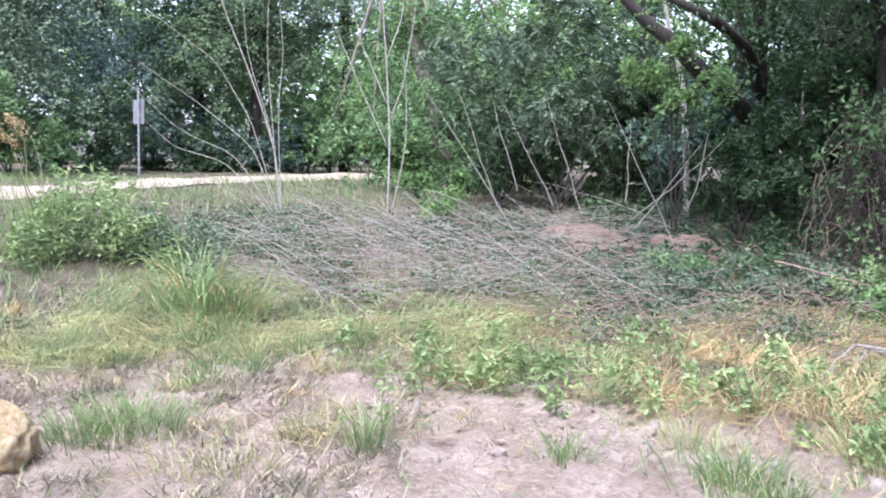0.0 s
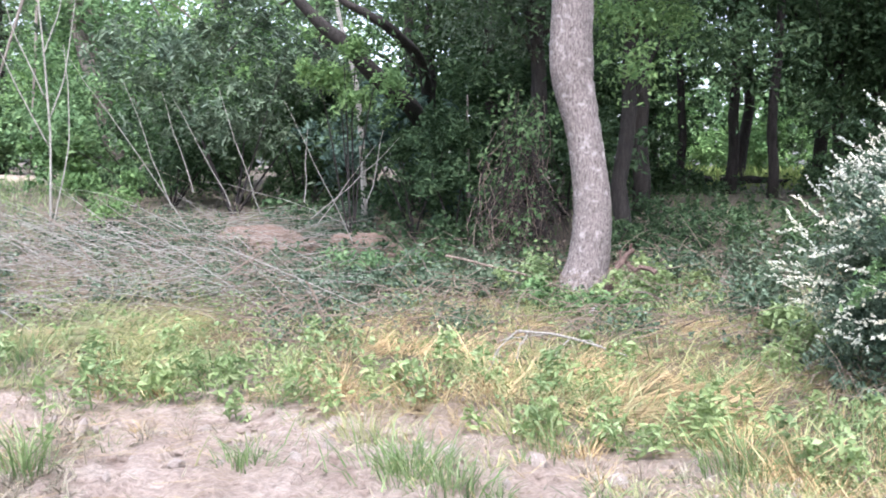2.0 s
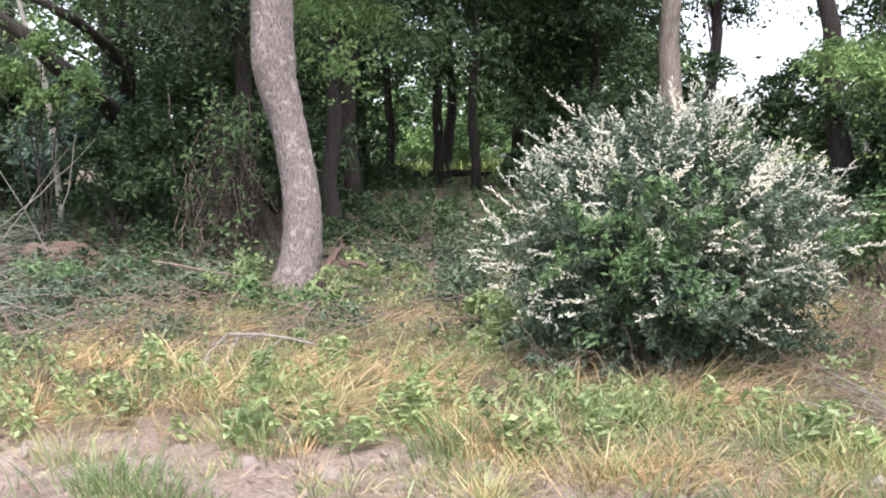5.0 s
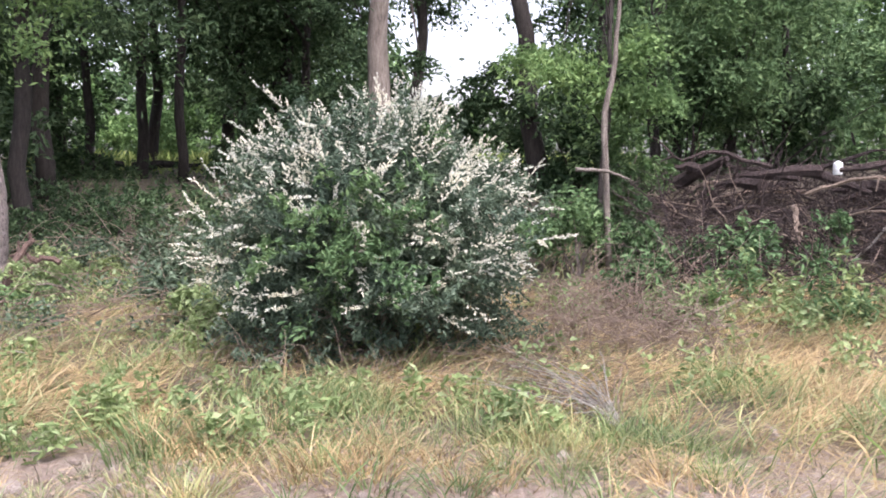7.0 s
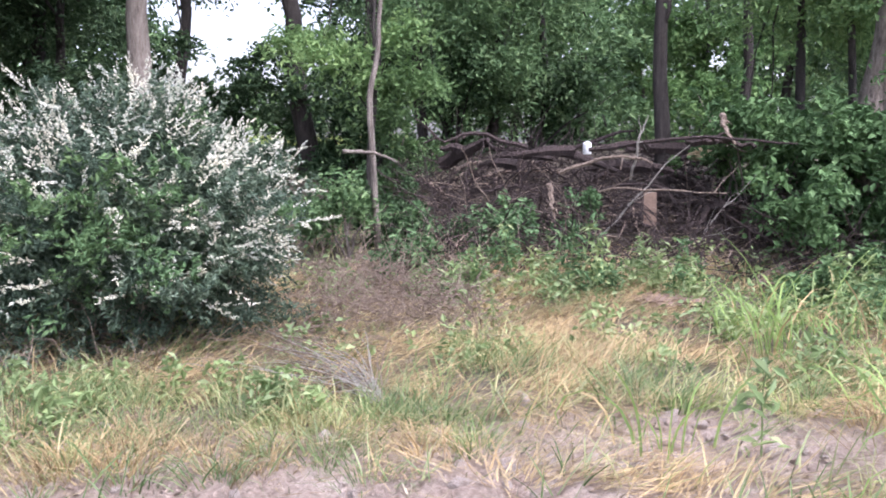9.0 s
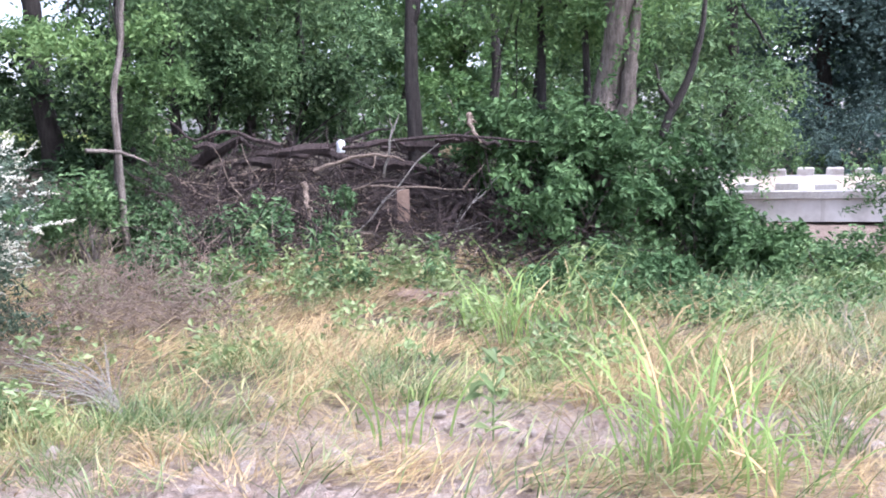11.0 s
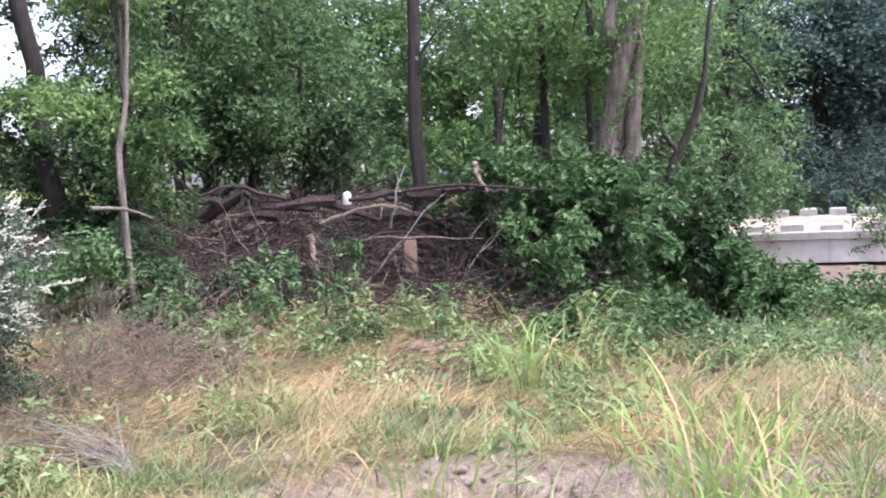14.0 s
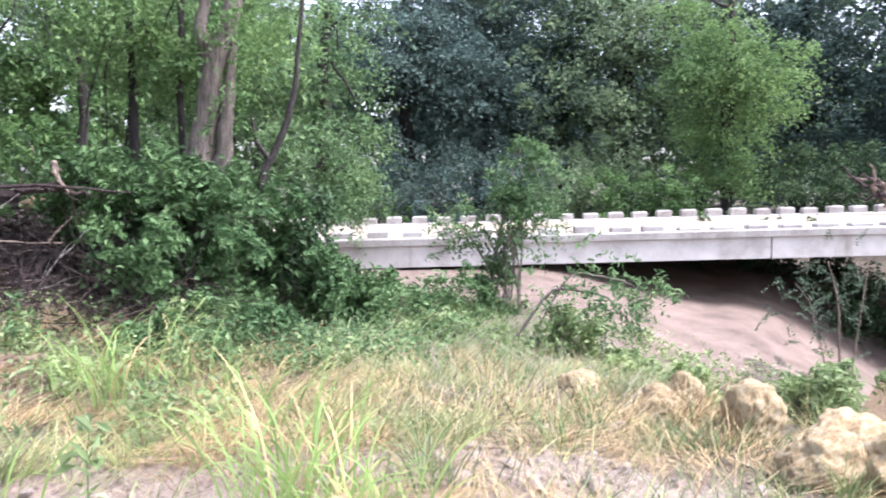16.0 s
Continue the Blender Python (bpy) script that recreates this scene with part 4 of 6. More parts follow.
for k_, (a_, r_, h_, hi_, m_) in enumerate([(-95, 29, 1.8, 2.0, LEAF_MID), (-98.5, 31, 2.2, 2.6, LEAF_HAZED_BLUE), (-103, 32, 2.2, 2.6, LEAF_HAZED_BLUE), (-107, 29, 1.6, 2.2, LEAF_HAZED), (-110.5, 28, 1.7, 1.7, LEAF_LIGHT), (-113, 28, 1.3, 1.5, LEAF_LIGHT), (-119.5, 30, 2.0, 2.4, LEAF_DARK), (-124, 30, 2.2, 2.6, LEAF_DARK)]):
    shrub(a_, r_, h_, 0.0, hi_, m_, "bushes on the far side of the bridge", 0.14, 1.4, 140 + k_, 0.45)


# ---- single trees and limbs with a look of their own ----
def bare_tree(name, base, stems, girth, bark, label, leafy=None, seed=0, leaf=0.1, n=0):
    """Stems are lists of points; leafy hangs leaves along the outer half of each."""
    g = np.random.default_rng(2000 + seed)
    e = thing(name, base, label, "tree")
    pts = []
    for k, s in enumerate(stems):
        s = np.array(s)
        u0, u1 = np.linspace(0, 1, len(s)), np.linspace(0, 1, 16)
        p = np.stack([np.interp(u1, u0, s[:, i]) for i in range(3)], 1)
        p[1:-1] = (p[:-2] + 2 * p[1:-1] + p[2:]) / 4
        p[1:-1] += g.normal(0, 0.12 * girth, (14, 3))
        gk = girth if k == 0 else girth * 0.6
        part("trunk" if k == 0 else "branch", Geo().add(*tube(p, [gk * 1.1, gk * 0.85, gk * 0.35], 8 if girth < 0.1 else 14, 0.05, k)), bark, e, smooth=True)
        pts.append(p[6:])
    if leafy:
        c = np.concatenate(pts)
        c = c[g.integers(0, len(c), n)] + g.normal(0, 0.16, (n, 3))
        way = unit(g.normal(0, 1, (n, 1, 3)) + [0, 0, -0.5])
        side = unit(np.cross(way, [0, 0, 1.0]))
        u = np.linspace(0.05, 1, 14)[None, :, None]
        cc = c[:, None] + way * u * 2.6 * leaf + side * np.where(np.arange(14) % 2, 0.3, -0.3)[None, :, None] * leaf - np.array([0, 0, 0.9 * leaf]) * u ** 2 + g.normal(0, 0.08 * leaf, (n, 14, 3))
        v, q = leaves(cc.reshape(-1, 3), 0.72 * leaf, leaf * 0.27, g, 0.6, None, 0.8)
        part("foliage", Geo().add(v, q), leafy, e)
    return e


SB = "low leafy green bush on the creek bank"
for k_, (a_, r_, h_, hi_, m_) in enumerate([(-97.2, 12.4, 0.45, 0.4, LEAF_WEED), (-100.4, 12.4, 0.4, 0.3, LEAF_WEED), (-102.4, 12.8, 0.32, 0.6, LEAF_MID), (-106.5, 11.2, 0.4, 0.45, LEAF_WEED), (-86.2, 9.6, 0.45, 0.55, LEAF_MID), (-88.6, 9.8, 0.4, 0.5, LEAF_VINE), (-84.0, 9.7, 0.4, 0.5, LEAF_MID), (-109.3, 10.6, 0.35, 0.5, LEAF_WEED)]):
    shrub(a_, r_, h_, 0.0, hi_, m_, SB, 0.11, 1.0, 700 + k_)
shrub(-104.2, 12.9, 0.27, 1.4, 2.55, LEAF_MID, "leafy top of a slender sapling", 0.1, 0.7, 720, 0.4, "sapling")
shrub(-103.4, 12.9, 0.34, 0.6, 1.7, LEAF_MID, "leafy slender sapling before the bridge", 0.1, 0.7, 721, 0.4, "sapling")
# forked trunk behind the thicket, and the dead limb beside it
bare_tree("forked_tree", at(-86.6, 11.7), [[at(-86.6, 11.7), up_at(-86.5, 11.7, 0.5), up_at(-86.6, 11.7, 4), up_at(-87.4, 11.7, 7), up_at(-88.6, 11.7, 12), up_at(-89.2, 11.7, 18)], [up_at(-86.7, 11.65, -1), up_at(-87.5, 11.65, 2), up_at(-87.9, 11.65, 5), up_at(-88.1, 11.65, 9)], [up_at(-87.0, 11.7, 6), up_at(-86.6, 11.7, 8), up_at(-86.4, 11.7, 13)]], 0.16, BARK_BROWN, "forked grey-brown trunk behind the vine thicket", LEAF_LIGHT, 1, 0.12, 80)
bare_tree("dead_tree", at(-89.3, 12.0), [[at(-89.3, 12.0), up_at(-89.6, 12.0, 0.8), up_at(-90.6, 12.0, 2.3), up_at(-91.4, 12.0, 4.6), up_at(-91.7, 12.0, 7), up_at(-92.1, 12.0, 11)], [up_at(-90.2, 12.0, 1.6), up_at(-89.4, 12.0, 2.6), up_at(-89.1, 12.0, 4)]], 0.05, BARK_DARK, "thin dark dead tree bending upward", seed=2)
bare_tree("young_tree", at(-93.6, 15), [[at(-92, 15), up_at(-93, 15, 0.2), up_at(-94.2, 15, 1.4), up_at(-95.2, 15, 0.2)], [up_at(-93, 15, 0.2), up_at(-93.6, 15, 2.4), up_at(-94.4, 15, 3.2)], [up_at(-93, 15, 0.2), up_at(-94.6, 15, -0.6)]], 0.035, BARK_DARK, "young tree with leafy branches reaching over the bridge", LEAF_MID, 3, 0.13, 150)
bare_tree("leaning_sapling", at(-102.3, 13), [[at(-102.3, 13), up_at(-102.9, 13, -3), up_at(-103.6, 13, 0.5), up_at(-103.9, 13, 2.6)], [up_at(-102.6, 13, -4), up_at(-104.6, 13, -1.2), up_at(-106, 13, -1.0)], [up_at(-102.6, 13, -4.4), up_at(-101.2, 13, -2.2), up_at(-100.2, 13, -1.6)], [at(-102.6, 13), up_at(-103.4, 12.8, -2.6), up_at(-105.4, 12.8, 0.6)], [up_at(-103.5, 13, 0.2), up_at(-104.8, 13, 1.6), up_at(-105.4, 13, 0.9)]], 0.025, BARK_MID, "slender leafy sapling leaning in front of the bridge", LEAF_MID, 4, 0.11, 210)
bare_tree("leaning_sapling", at(-105, 11), [[at(-103.5, 11), up_at(-106, 11, -5.2), up_at(-109, 11, -5.6), up_at(-110.5, 11, -7.2)], [at(-104.5, 11), up_at(-107, 11, -4.3), up_at(-110, 11, -4.8), up_at(-112, 11, -5.8)]], 0.018, BARK_MID, "flood-bent sapling arching over the bank", LEAF_MID, 5, 0.11, 70)
bare_tree("dry_bush", at(-122, 10), [[at(-121.5, 10), up_at(-121.2, 10, -5.5), up_at(-120.6, 10, -3.4)], [at(-121.5, 10), up_at(-122.4, 10, -5), up_at(-122.6, 10, -3.2)], [at(-121.7, 10), up_at(-119.8, 10, -5.6), up_at(-119, 10, -4.6)]], 0.012, DEADWOOD, "grey half-bare bush below the bridge", LEAF_GREY, 6, 0.06, 70)
# thin crooked trunk between the bush and the debris
bare_tree("crooked_sapling", at(-60.2, 11.2), [[at(-60.2, 11.2), up_at(-59.9, 11.2, -1.0), up_at(-59.7, 11.2, 2.4), up_at(-60.2, 11.2, 4.0), up_at(-60.3, 11.2, 6), up_at(-60.5, 11.2, 10), up_at(-60.8, 11.2, 16)], [up_at(-58.2, 11.1, -0.9), up_at(-60.0, 11.1, -0.95), up_at(-61.4, 11.1, -1.5)]], 0.037, BARK_MID, "thin crooked grey-brown sapling trunk", seed=7)
# dark leaning limb and pale stem in the middle wood
bare_tree("leaning_tree", at(-17.3, 19.0), [[at(-17.3, 19.0), up_at(-17.3, 18.6, 0.6), up_at(-16.9, 17.6, 2.6), up_at(-15.57, 16, 3.75), up_at(-14.03, 15, 5.17), up_at(-12.49, 15, 6.54), up_at(-11.24, 15, 7.75), up_at(-9.8, 15, 9.0), up_at(-8.2, 15, 11.2)], [up_at(-17.2, 18.6, 2.0), up_at(-16.9, 17, 5.8), up_at(-15.1, 15.6, 7.5), up_at(-13.9, 15.3, 8.15), up_at(-12.5, 15.3, 8.9), up_at(-10.8, 15.3, 10.4)], [up_at(-17.4, 18.8, 2.0), up_at(-17.2, 18.6, 6), up_at(-16.8, 18.5, 13)]], 0.15, BARK_DARK, "dark tree with long leaning limbs", LEAF_MID, 8, 0.12, 50)
shrub(-16.4, 15.6, 0.9, 0.0, 2.0, LEAF_DARK, SD, 0.14, 1.5, 181)
shrub(-18.6, 15.0, 0.8, 0.0, 1.7, LEAF_DARK, SD, 0.14, 1.5, 182)
bare_tree("pale_sapling", at(-13.4, 16.6), [[at(-13.6, 16.6), up_at(-13.4, 16.6, 2), up_at(-13.0, 16.6, 5), up_at(-12.0, 16.6, 8.6), up_at(-11.4, 16.6, 13)]], 0.05, CANE, "slender sapling with pale bark", seed=9)
bare_tree("pale_sapling", at(-19.6, 15.5), [[at(-19.5, 15.5), up_at(-19.4, 15.5, 1), up_at(-19.3, 15.5, 4)]], 0.035, BARK_MID, "slender grey stem in the shade", seed=10)
# leafless multi-stemmed saplings by the road
B1 = at(9.0, 17.5)
bare_tree("bare_sapling", B1, [[B1, up_at(9.3, 17.5, 0.5), up_at(10.4, 17.5, 4), up_at(12.6, 17.5, 9.5), up_at(13.3, 17.5, 13)], [B1, up_at(9.5, 17.5, 1.5), up_at(10.9, 17.5, 6), up_at(11.3, 17.5, 12)], [B1, up_at(9.5, 17.5, 2), up_at(9.8, 17.5, 6), up_at(9.6, 17.5, 12)], [B1, up_at(9.2, 17.5, 3), up_at(8.9, 17.5, 6), up_at(9.4, 17.5, 12)], [B1, up_at(10.5, 17.5, 0.8), up_at(13.5, 17.5, 3.2), up_at(16.5, 17.5, 5.2)], [B1, up_at(11.5, 17.5, 0.4), up_at(14.5, 17.5, 1.7), up_at(17.3, 17.5, 4.3)], [B1, up_at(12, 17.5, 0.0), up_at(14.8, 17.5, 0.8), up_at(16.6, 17.5, 2.5)], [B1, up_at(10.6, 17.5, 2.2), up_at(12.5, 17.5, 5.4), up_at(15.6, 17.5, 7.6)]], 0.015, CANE, "leafless pale multi-stemmed sapling bent by flood", seed=11)
B2 = at(3.1, 16.5)
bare_tree("bare_sapling", B2, [[B2, up_at(3.0, 16.5, 1.5), up_at(3.2, 16.5, 5), up_at(3.5, 16.5, 9), up_at(3.9, 16.5, 13)], [up_at(3.1, 16.5, 1.0), up_at(4.4, 16.5, 3.6), up_at(5.6, 16.5, 6.4), up_at(6.2, 16.5, 7.6)], [up_at(3.0, 16.5, 2.5), up_at(2.3, 16.5, 4.4), up_at(1.7, 16.5, 8.2), up_at(1.3, 16.5, 12)], [B2, up_at(2.1, 16.5, 1), up_at(2.1, 16.5, 4), up_at(2.3, 16.5, 6.2)], [up_at(3.2, 16.5, 3.4), up_at(4.6, 16.5, 6.6), up_at(5.3, 16.5, 9)], [up_at(3.3, 16.5, 5.6), up_at(2.4, 16.5, 8), up_at(2.2, 16.5, 11)]], 0.017, CANE, "leafless pale sapling standing in flattened brush", seed=12)

# ---- sign seen from behind ----
sb = at(16.6, 32)
sign = thing("road_sign", sb, "small grey road sign seen from behind on a post", "sign")
post = part("post", Geo().add(*tube([sb - [0, 0, 0.2], sb + [0, 0, 2.6]], [0.035, 0.035], 8)), SIGN_BACK, sign)
sr = np.array([math.cos(radians(16.6)), math.sin(radians(16.6)), 0])
sa = np.array([-math.sin(radians(16.6)), math.cos(radians(16.6)), 0])
part("panel", box(Geo(), up_at(16.6, 32, 1.98) - sr * 0.15 + sa * 0.045, sr * 0.3, sa * 0.02, np.array([0, 0, 0.68]), 0.003), SIGN_BACK, post)

# ---- fallen canes, sticks and brush of the flood ----
g = np.random.default_rng(300)


def stick(name, a, b, rad, mat, label, category="branch", group="", sag=0.05, wob=0.012, k=8, twigs=0):
    p = bent(a, b, k, sag, wob, g)
    if twigs:
        e = thing(name, p[0], label, category, group)
        main = part("branch", Geo().add(*tube(p, [rad, rad * 0.8, rad * 0.35], 6)), mat, e)
        for _ in range(twigs):
            s = p[g.integers(2, k - 1)]
            d = unit(g.normal(0, 1, 3) + (p[-1] - p[0])) * g.uniform(0.12, 0.35) * np.linalg.norm(p[-1] - p[0])
            part("twig", Geo().add(*tube(bent(s, s + d, 5, 0.02, 0.01, g), [rad * 0.5, rad * 0.15], 5)), mat, main)
        return e
    ob = part(name, Geo().add(*tube(p, [rad, rad * 0.8, rad * 0.35], 6)), mat)
    return tagged(ob, label, category, group)


for k_ in range(70):
    a0 = g.uniform(-5, 14.5)
    r0 = g.uniform(11.5, 16)
    L = g.uniform(1.2, 4.6)
    foot = at(a0 - L * g.uniform(1.8, 4.0), r0 - L * g.uniform(-0.1, 0.6), 0.05)
    top_ = at(a0, r0, g.uniform(0.1, 1.25))
    stick("fallen_cane", foot, top_, g.uniform(0.0025, 0.006), CANE if k_ % 3 else DEADWOOD, "pale thin cane flattened by flood water", "cane", "canes flattened on the bank", g.uniform(0.0, 0.35), 0.02)
for a, b in [((-0.7, 4.4), (-3.1, -2.3)), ((-2.6, 4.0), (-4.2, -1.4)), ((-5.6, 4.2), (-7.8, -2.6)), ((-9.1, 3.6), (-13.0, -4.4)), ((-10.4, 2.4), (-10.2, -2)), ((-3.2, 3.6), (-6.2, -2.2)), ((-15.5, 1.6), (-10.6, -2.9)), ((-14.2, 1.2), (-10.8, -3.4)), ((-14.6, 2.0), (-13.6, -2.2)), ((2.0, 5.6), (-4.0, -3.6)), ((10.0, 0.0), (-1.0, -5.6))]:
    stick("leaning_cane", up_at(b[0], 14, b[1]), up_at(a[0], 14, a[1]), 0.008, CANE, "pale dead cane leaning in the brush", "cane", "canes leaning in the brush", 0.0)
for a, b, rr in [((-22.4, -9.2, 8.0), (-28.4, -10.4, 7.6), 0.02), ((-22.3, -9.2, 8.0), (-20.6, -11.6, 7.2), 0.012), ((-22.9, -9.3, 8.0), (-22.2, -11.2, 7.5), 0.01), ((-25.5, -9.5, 7.9), (-24.3, -11.0, 7.5), 0.011), ((-23.9, -9.4, 8.0), (-21.2, -9.9, 7.9), 0.008), ((-18.2, -5.0, 11.6), (-25.4, -6.9, 10.8), 0.016), ((-6.0, -6.0, 11.2), (-8.4, -4.6, 11.6), 0.014), ((-10.3, -6.4, 9.6), (-11.5, -9.3, 9.5), 0.012)]:
    stick("dead_branch", up_at(a[0], a[2], a[1]), up_at(b[0], b[2], b[1]), rr * (0.6 if a[2] < 8.2 else 1), CANE if a[2] < 8.2 else DEADWOOD, "dry forked branch lying in the grass", "branch", "dead branches on the verge", 0.02, 0.008, 8, 3)
fan = thing("dry_brush", at(-60.4, 5.9), "fan of dry grey twigs lying in the grass", "brush")
for k_ in range(60):
    tip = at(-55.5 + g.normal(0, 2.6), 6.9 + g.normal(0, 0.55), g.uniform(0.04, 0.3))
    base = at(-60.4 + g.normal(0, 0.25), 5.9 + g.normal(0, 0.03), 0.06)
    part("stem", Geo().add(*tube(bent(base, base + (tip - base) * g.uniform(0.5, 1.0), 7, 0.08, 0.012, g), [0.004, 0.003, 0.0015], 4)), CANE if k_ % 3 else DEADWOOD, fan)
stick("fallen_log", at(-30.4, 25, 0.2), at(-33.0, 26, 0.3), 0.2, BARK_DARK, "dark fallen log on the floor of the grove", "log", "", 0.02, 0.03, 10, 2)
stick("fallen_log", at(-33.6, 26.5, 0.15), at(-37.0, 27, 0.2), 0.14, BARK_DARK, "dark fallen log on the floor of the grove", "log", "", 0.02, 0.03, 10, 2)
# roots and snags at the foot of the big trunk
for a, b, rr in [((-28.0, -4.6), (-27.6, -8.0), 0.05), ((-28.6, -4.2), (-27.3, -7.2), 0.06), ((-27.2, -7.0), (-28.8, -8.0), 0.045), ((-27.6, -5.4), (-30.0, -5.8), 0.05), ((-28.2, -6.4), (-28.1, -8.2), 0.035), ((-27.4, -7.8), (-29.0, -7.4), 0.03)]:
    stick("root_snag", up_at(b[0], 10.9, b[1]), up_at(a[0], 11.1, a[1]), rr * 0.65, RED_ROOT, "reddish-brown broken root beside the trunk", "root", "roots at the trunk's foot", 0.05, 0.04)
# hanging dead vines
vt = thing("vine_curtain", at(-22.3, 13.6), "brown curtain of dead hanging vines", "vine")
for k_ in range(120):
    s = g.uniform(0, 1)
    a = up_at(-21.6 - 2.0 * s + g.normal(0, 0.3), 13.7 + g.normal(0, 0.25), g.uniform(-2.0, 4.4))
    b = up_at(-20.2 - 4.2 * s + g.normal(0, 0.8), 13.4 + g.normal(0, 0.3), g.uniform(-5.6, -3.0))
    part("vine", Geo().add(*tube(bent(b, a, 12, 0.0, 0.085, g), [0.004, 0.007, 0.003], 4)), DEBRIS if k_ % 3 else DEADWOOD, vt)

vl = np.stack([up_at(g.normal(-22.4, 1.3), 13.5 + g.normal(0, 0.3), g.uniform(-5.0, 4.5)) for _ in range(130)])
v, q = leaves((vl[:, None] + g.normal(0, 0.08, (130, 7, 3))).reshape(-1, 3), 0.09, 0.045, g, 0.3)
part("foliage", Geo().add(v, q), LEAF_MID, vt)


def twig_stuff(name, n, azs, rs, mat, label, length, rad, lift, flow=None, spread=0.6, rise=0.35):
    geo = Geo()
    for _ in range(n):
        p0 = at(g.uniform(*azs), g.uniform(*rs), g.uniform(0, lift))
        d = g.normal(0, spread, 3)
        d[2] *= rise
        if flow is not None:
            d = d + np.array(flow)
        p1 = p0 + unit(d) * g.uniform(*length)
        p1[2] = max(p1[2], float(land(p1[0], p1[1])) + 0.01)
        geo.add(*tube(bent(p0, p1, 4, g.uniform(-0.02, 0.1), 0.025, g), [rad, rad * 0.3], 3))
    ob = part(name, geo, mat)
    return tagged(ob, label, "twigs", kind="stuff")


twig_stuff("brush_twigs", 900, (-12, 13), (10.5, 17), CANE, "pale flattened canes and stalks", (0.4, 1.4), 0.0032, 0.35, (0.75, -0.5, 0), 0.35)
twig_stuff("brush_twigs", 900, (-12, 13), (10.5, 17), DEADWOOD, "grey-brown flattened brush and twigs", (0.3, 1.1), 0.004, 0.35, (0.75, -0.5, 0), 0.4)
twig_stuff("brush_twigs", 900, (-36, -6), (8.5, 14), DEADWOOD, "brown twigs tangled in weeds", (0.3, 0.9), 0.006, 0.3)
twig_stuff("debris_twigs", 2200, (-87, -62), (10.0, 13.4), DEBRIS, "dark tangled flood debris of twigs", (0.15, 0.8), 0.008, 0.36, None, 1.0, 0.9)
twig_stuff("debris_twigs", 420, (-84, -62), (9.6, 12.6), DEADWOOD, "pale twigs in the flood debris", (0.2, 0.7), 0.006, 0.3, None, 1.0, 0.8)
twig_stuff("brush_twigs", 500, (-62, -36), (6.6, 8.6), DEADWOOD, "brown dry twigs at the bush's foot", (0.15, 0.5), 0.004, 0.2, None, 1.0, 0.6)
twig_stuff("debris_twigs", 950, (-66, -56.5), (7.6, 10.5), DEADWOOD, "brown dry twigs beside the bush", (0.2, 0.7), 0.005, 0.3, None, 1.0, 0.6)

# twigs of the pile that can be told apart
pile = thing("debris_pile", at(-75, 11.6), "dark pile of tangled flood-borne wood", "debris")
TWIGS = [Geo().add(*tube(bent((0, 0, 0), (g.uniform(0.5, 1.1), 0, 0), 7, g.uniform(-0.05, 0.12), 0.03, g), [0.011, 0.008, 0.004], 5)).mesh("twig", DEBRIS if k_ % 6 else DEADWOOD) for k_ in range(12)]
for k_ in range(280):
    ob = new("twig", TWIGS[k_ % 12])
    ob.parent = pile
    p = at(g.uniform(-86, -63.5), g.uniform(10.6, 13.2), g.uniform(0.05, 0.4))
    ob.matrix_parent_inverse = Matrix.Translation(pile.location).inverted()
    ob.matrix_basis = Matrix.Translation(p) @ Euler((g.uniform(0, 6), g.normal(0, 0.55), g.uniform(0, 6.3))).to_matrix().to_4x4()
# logs and branches of the debris pile
for k_ in range(32):
    a0 = g.uniform(-86, -63)
    r0 = g.uniform(11.2, 13.2)
    s = g.uniform(1, 8) * g.choice([-1, 1])
    stick("drift_log", at(a0, r0, g.uniform(0.05, 0.35)), at(a0 + s, r0 + g.uniform(-1.2, 1.2), g.uniform(0.05, 0.5)), g.uniform(0.015, 0.05), DEBRIS if k_ % 4 else DEADWOOD, "dark muddy log in the flood debris", "log", "logs of the debris pile", 0.05, 0.03)
for a, b, rr, m_ in [((-68.6, -0.6), (-62.8, -0.4), 0.03, DEBRIS), ((-72.0, -0.7), (-83.0, -0.3), 0.028, DEBRIS), ((-70.4, -2.0), (-75.5, -1.4), 0.025, DEADWOOD), ((-77.4, -0.2), (-81.0, -0.5), 0.05, DEBRIS), ((-72.4, -5.8), (-77.5, -0.4), 0.012, CANE), ((-74.3, -2.3), (-75.2, 1.2), 0.015, CANE), ((-71.6, -3.2), (-79.6, -3.0), 0.015, DEADWOOD), ((-76.6, -7.9), (-81.5, -1.5), 0.01, CANE), ((-74.0, -7.0), (-80.2, -5.3), 0.009, CANE), ((-69.8, -2.6), (-70.2, -5.4), 0.035, DEADWOOD), ((-70.2, -5.4), (-73.6, -5.5), 0.035, DEADWOOD), ((-62.7, -6.2), (-66.8, -6.9), 0.035, DEADWOOD), ((-79.2, 1.2), (-79.9, -0.4), 0.035, DEADWOOD)]:
    stick("drift_branch", up_at(a[0], 10.9, a[1]), up_at(b[0], 10.7, b[1]), rr, m_, "long weathered branch across the flood debris", "branch", "branches of the debris pile", 0.08, 0.02, 10, 2)

# heavy drift logs along the crest of the pile
for k_ in range(13):
    a0 = -63.5 - 1.6 * k_ + g.normal(0, 0.4)
    sp = g.uniform(1.5, 4.5) * (1 if k_ % 2 else -1)
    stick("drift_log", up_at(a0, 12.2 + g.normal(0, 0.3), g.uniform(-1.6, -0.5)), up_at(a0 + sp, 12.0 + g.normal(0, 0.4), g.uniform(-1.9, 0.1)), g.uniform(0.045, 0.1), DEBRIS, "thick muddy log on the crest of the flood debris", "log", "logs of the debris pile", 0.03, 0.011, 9)

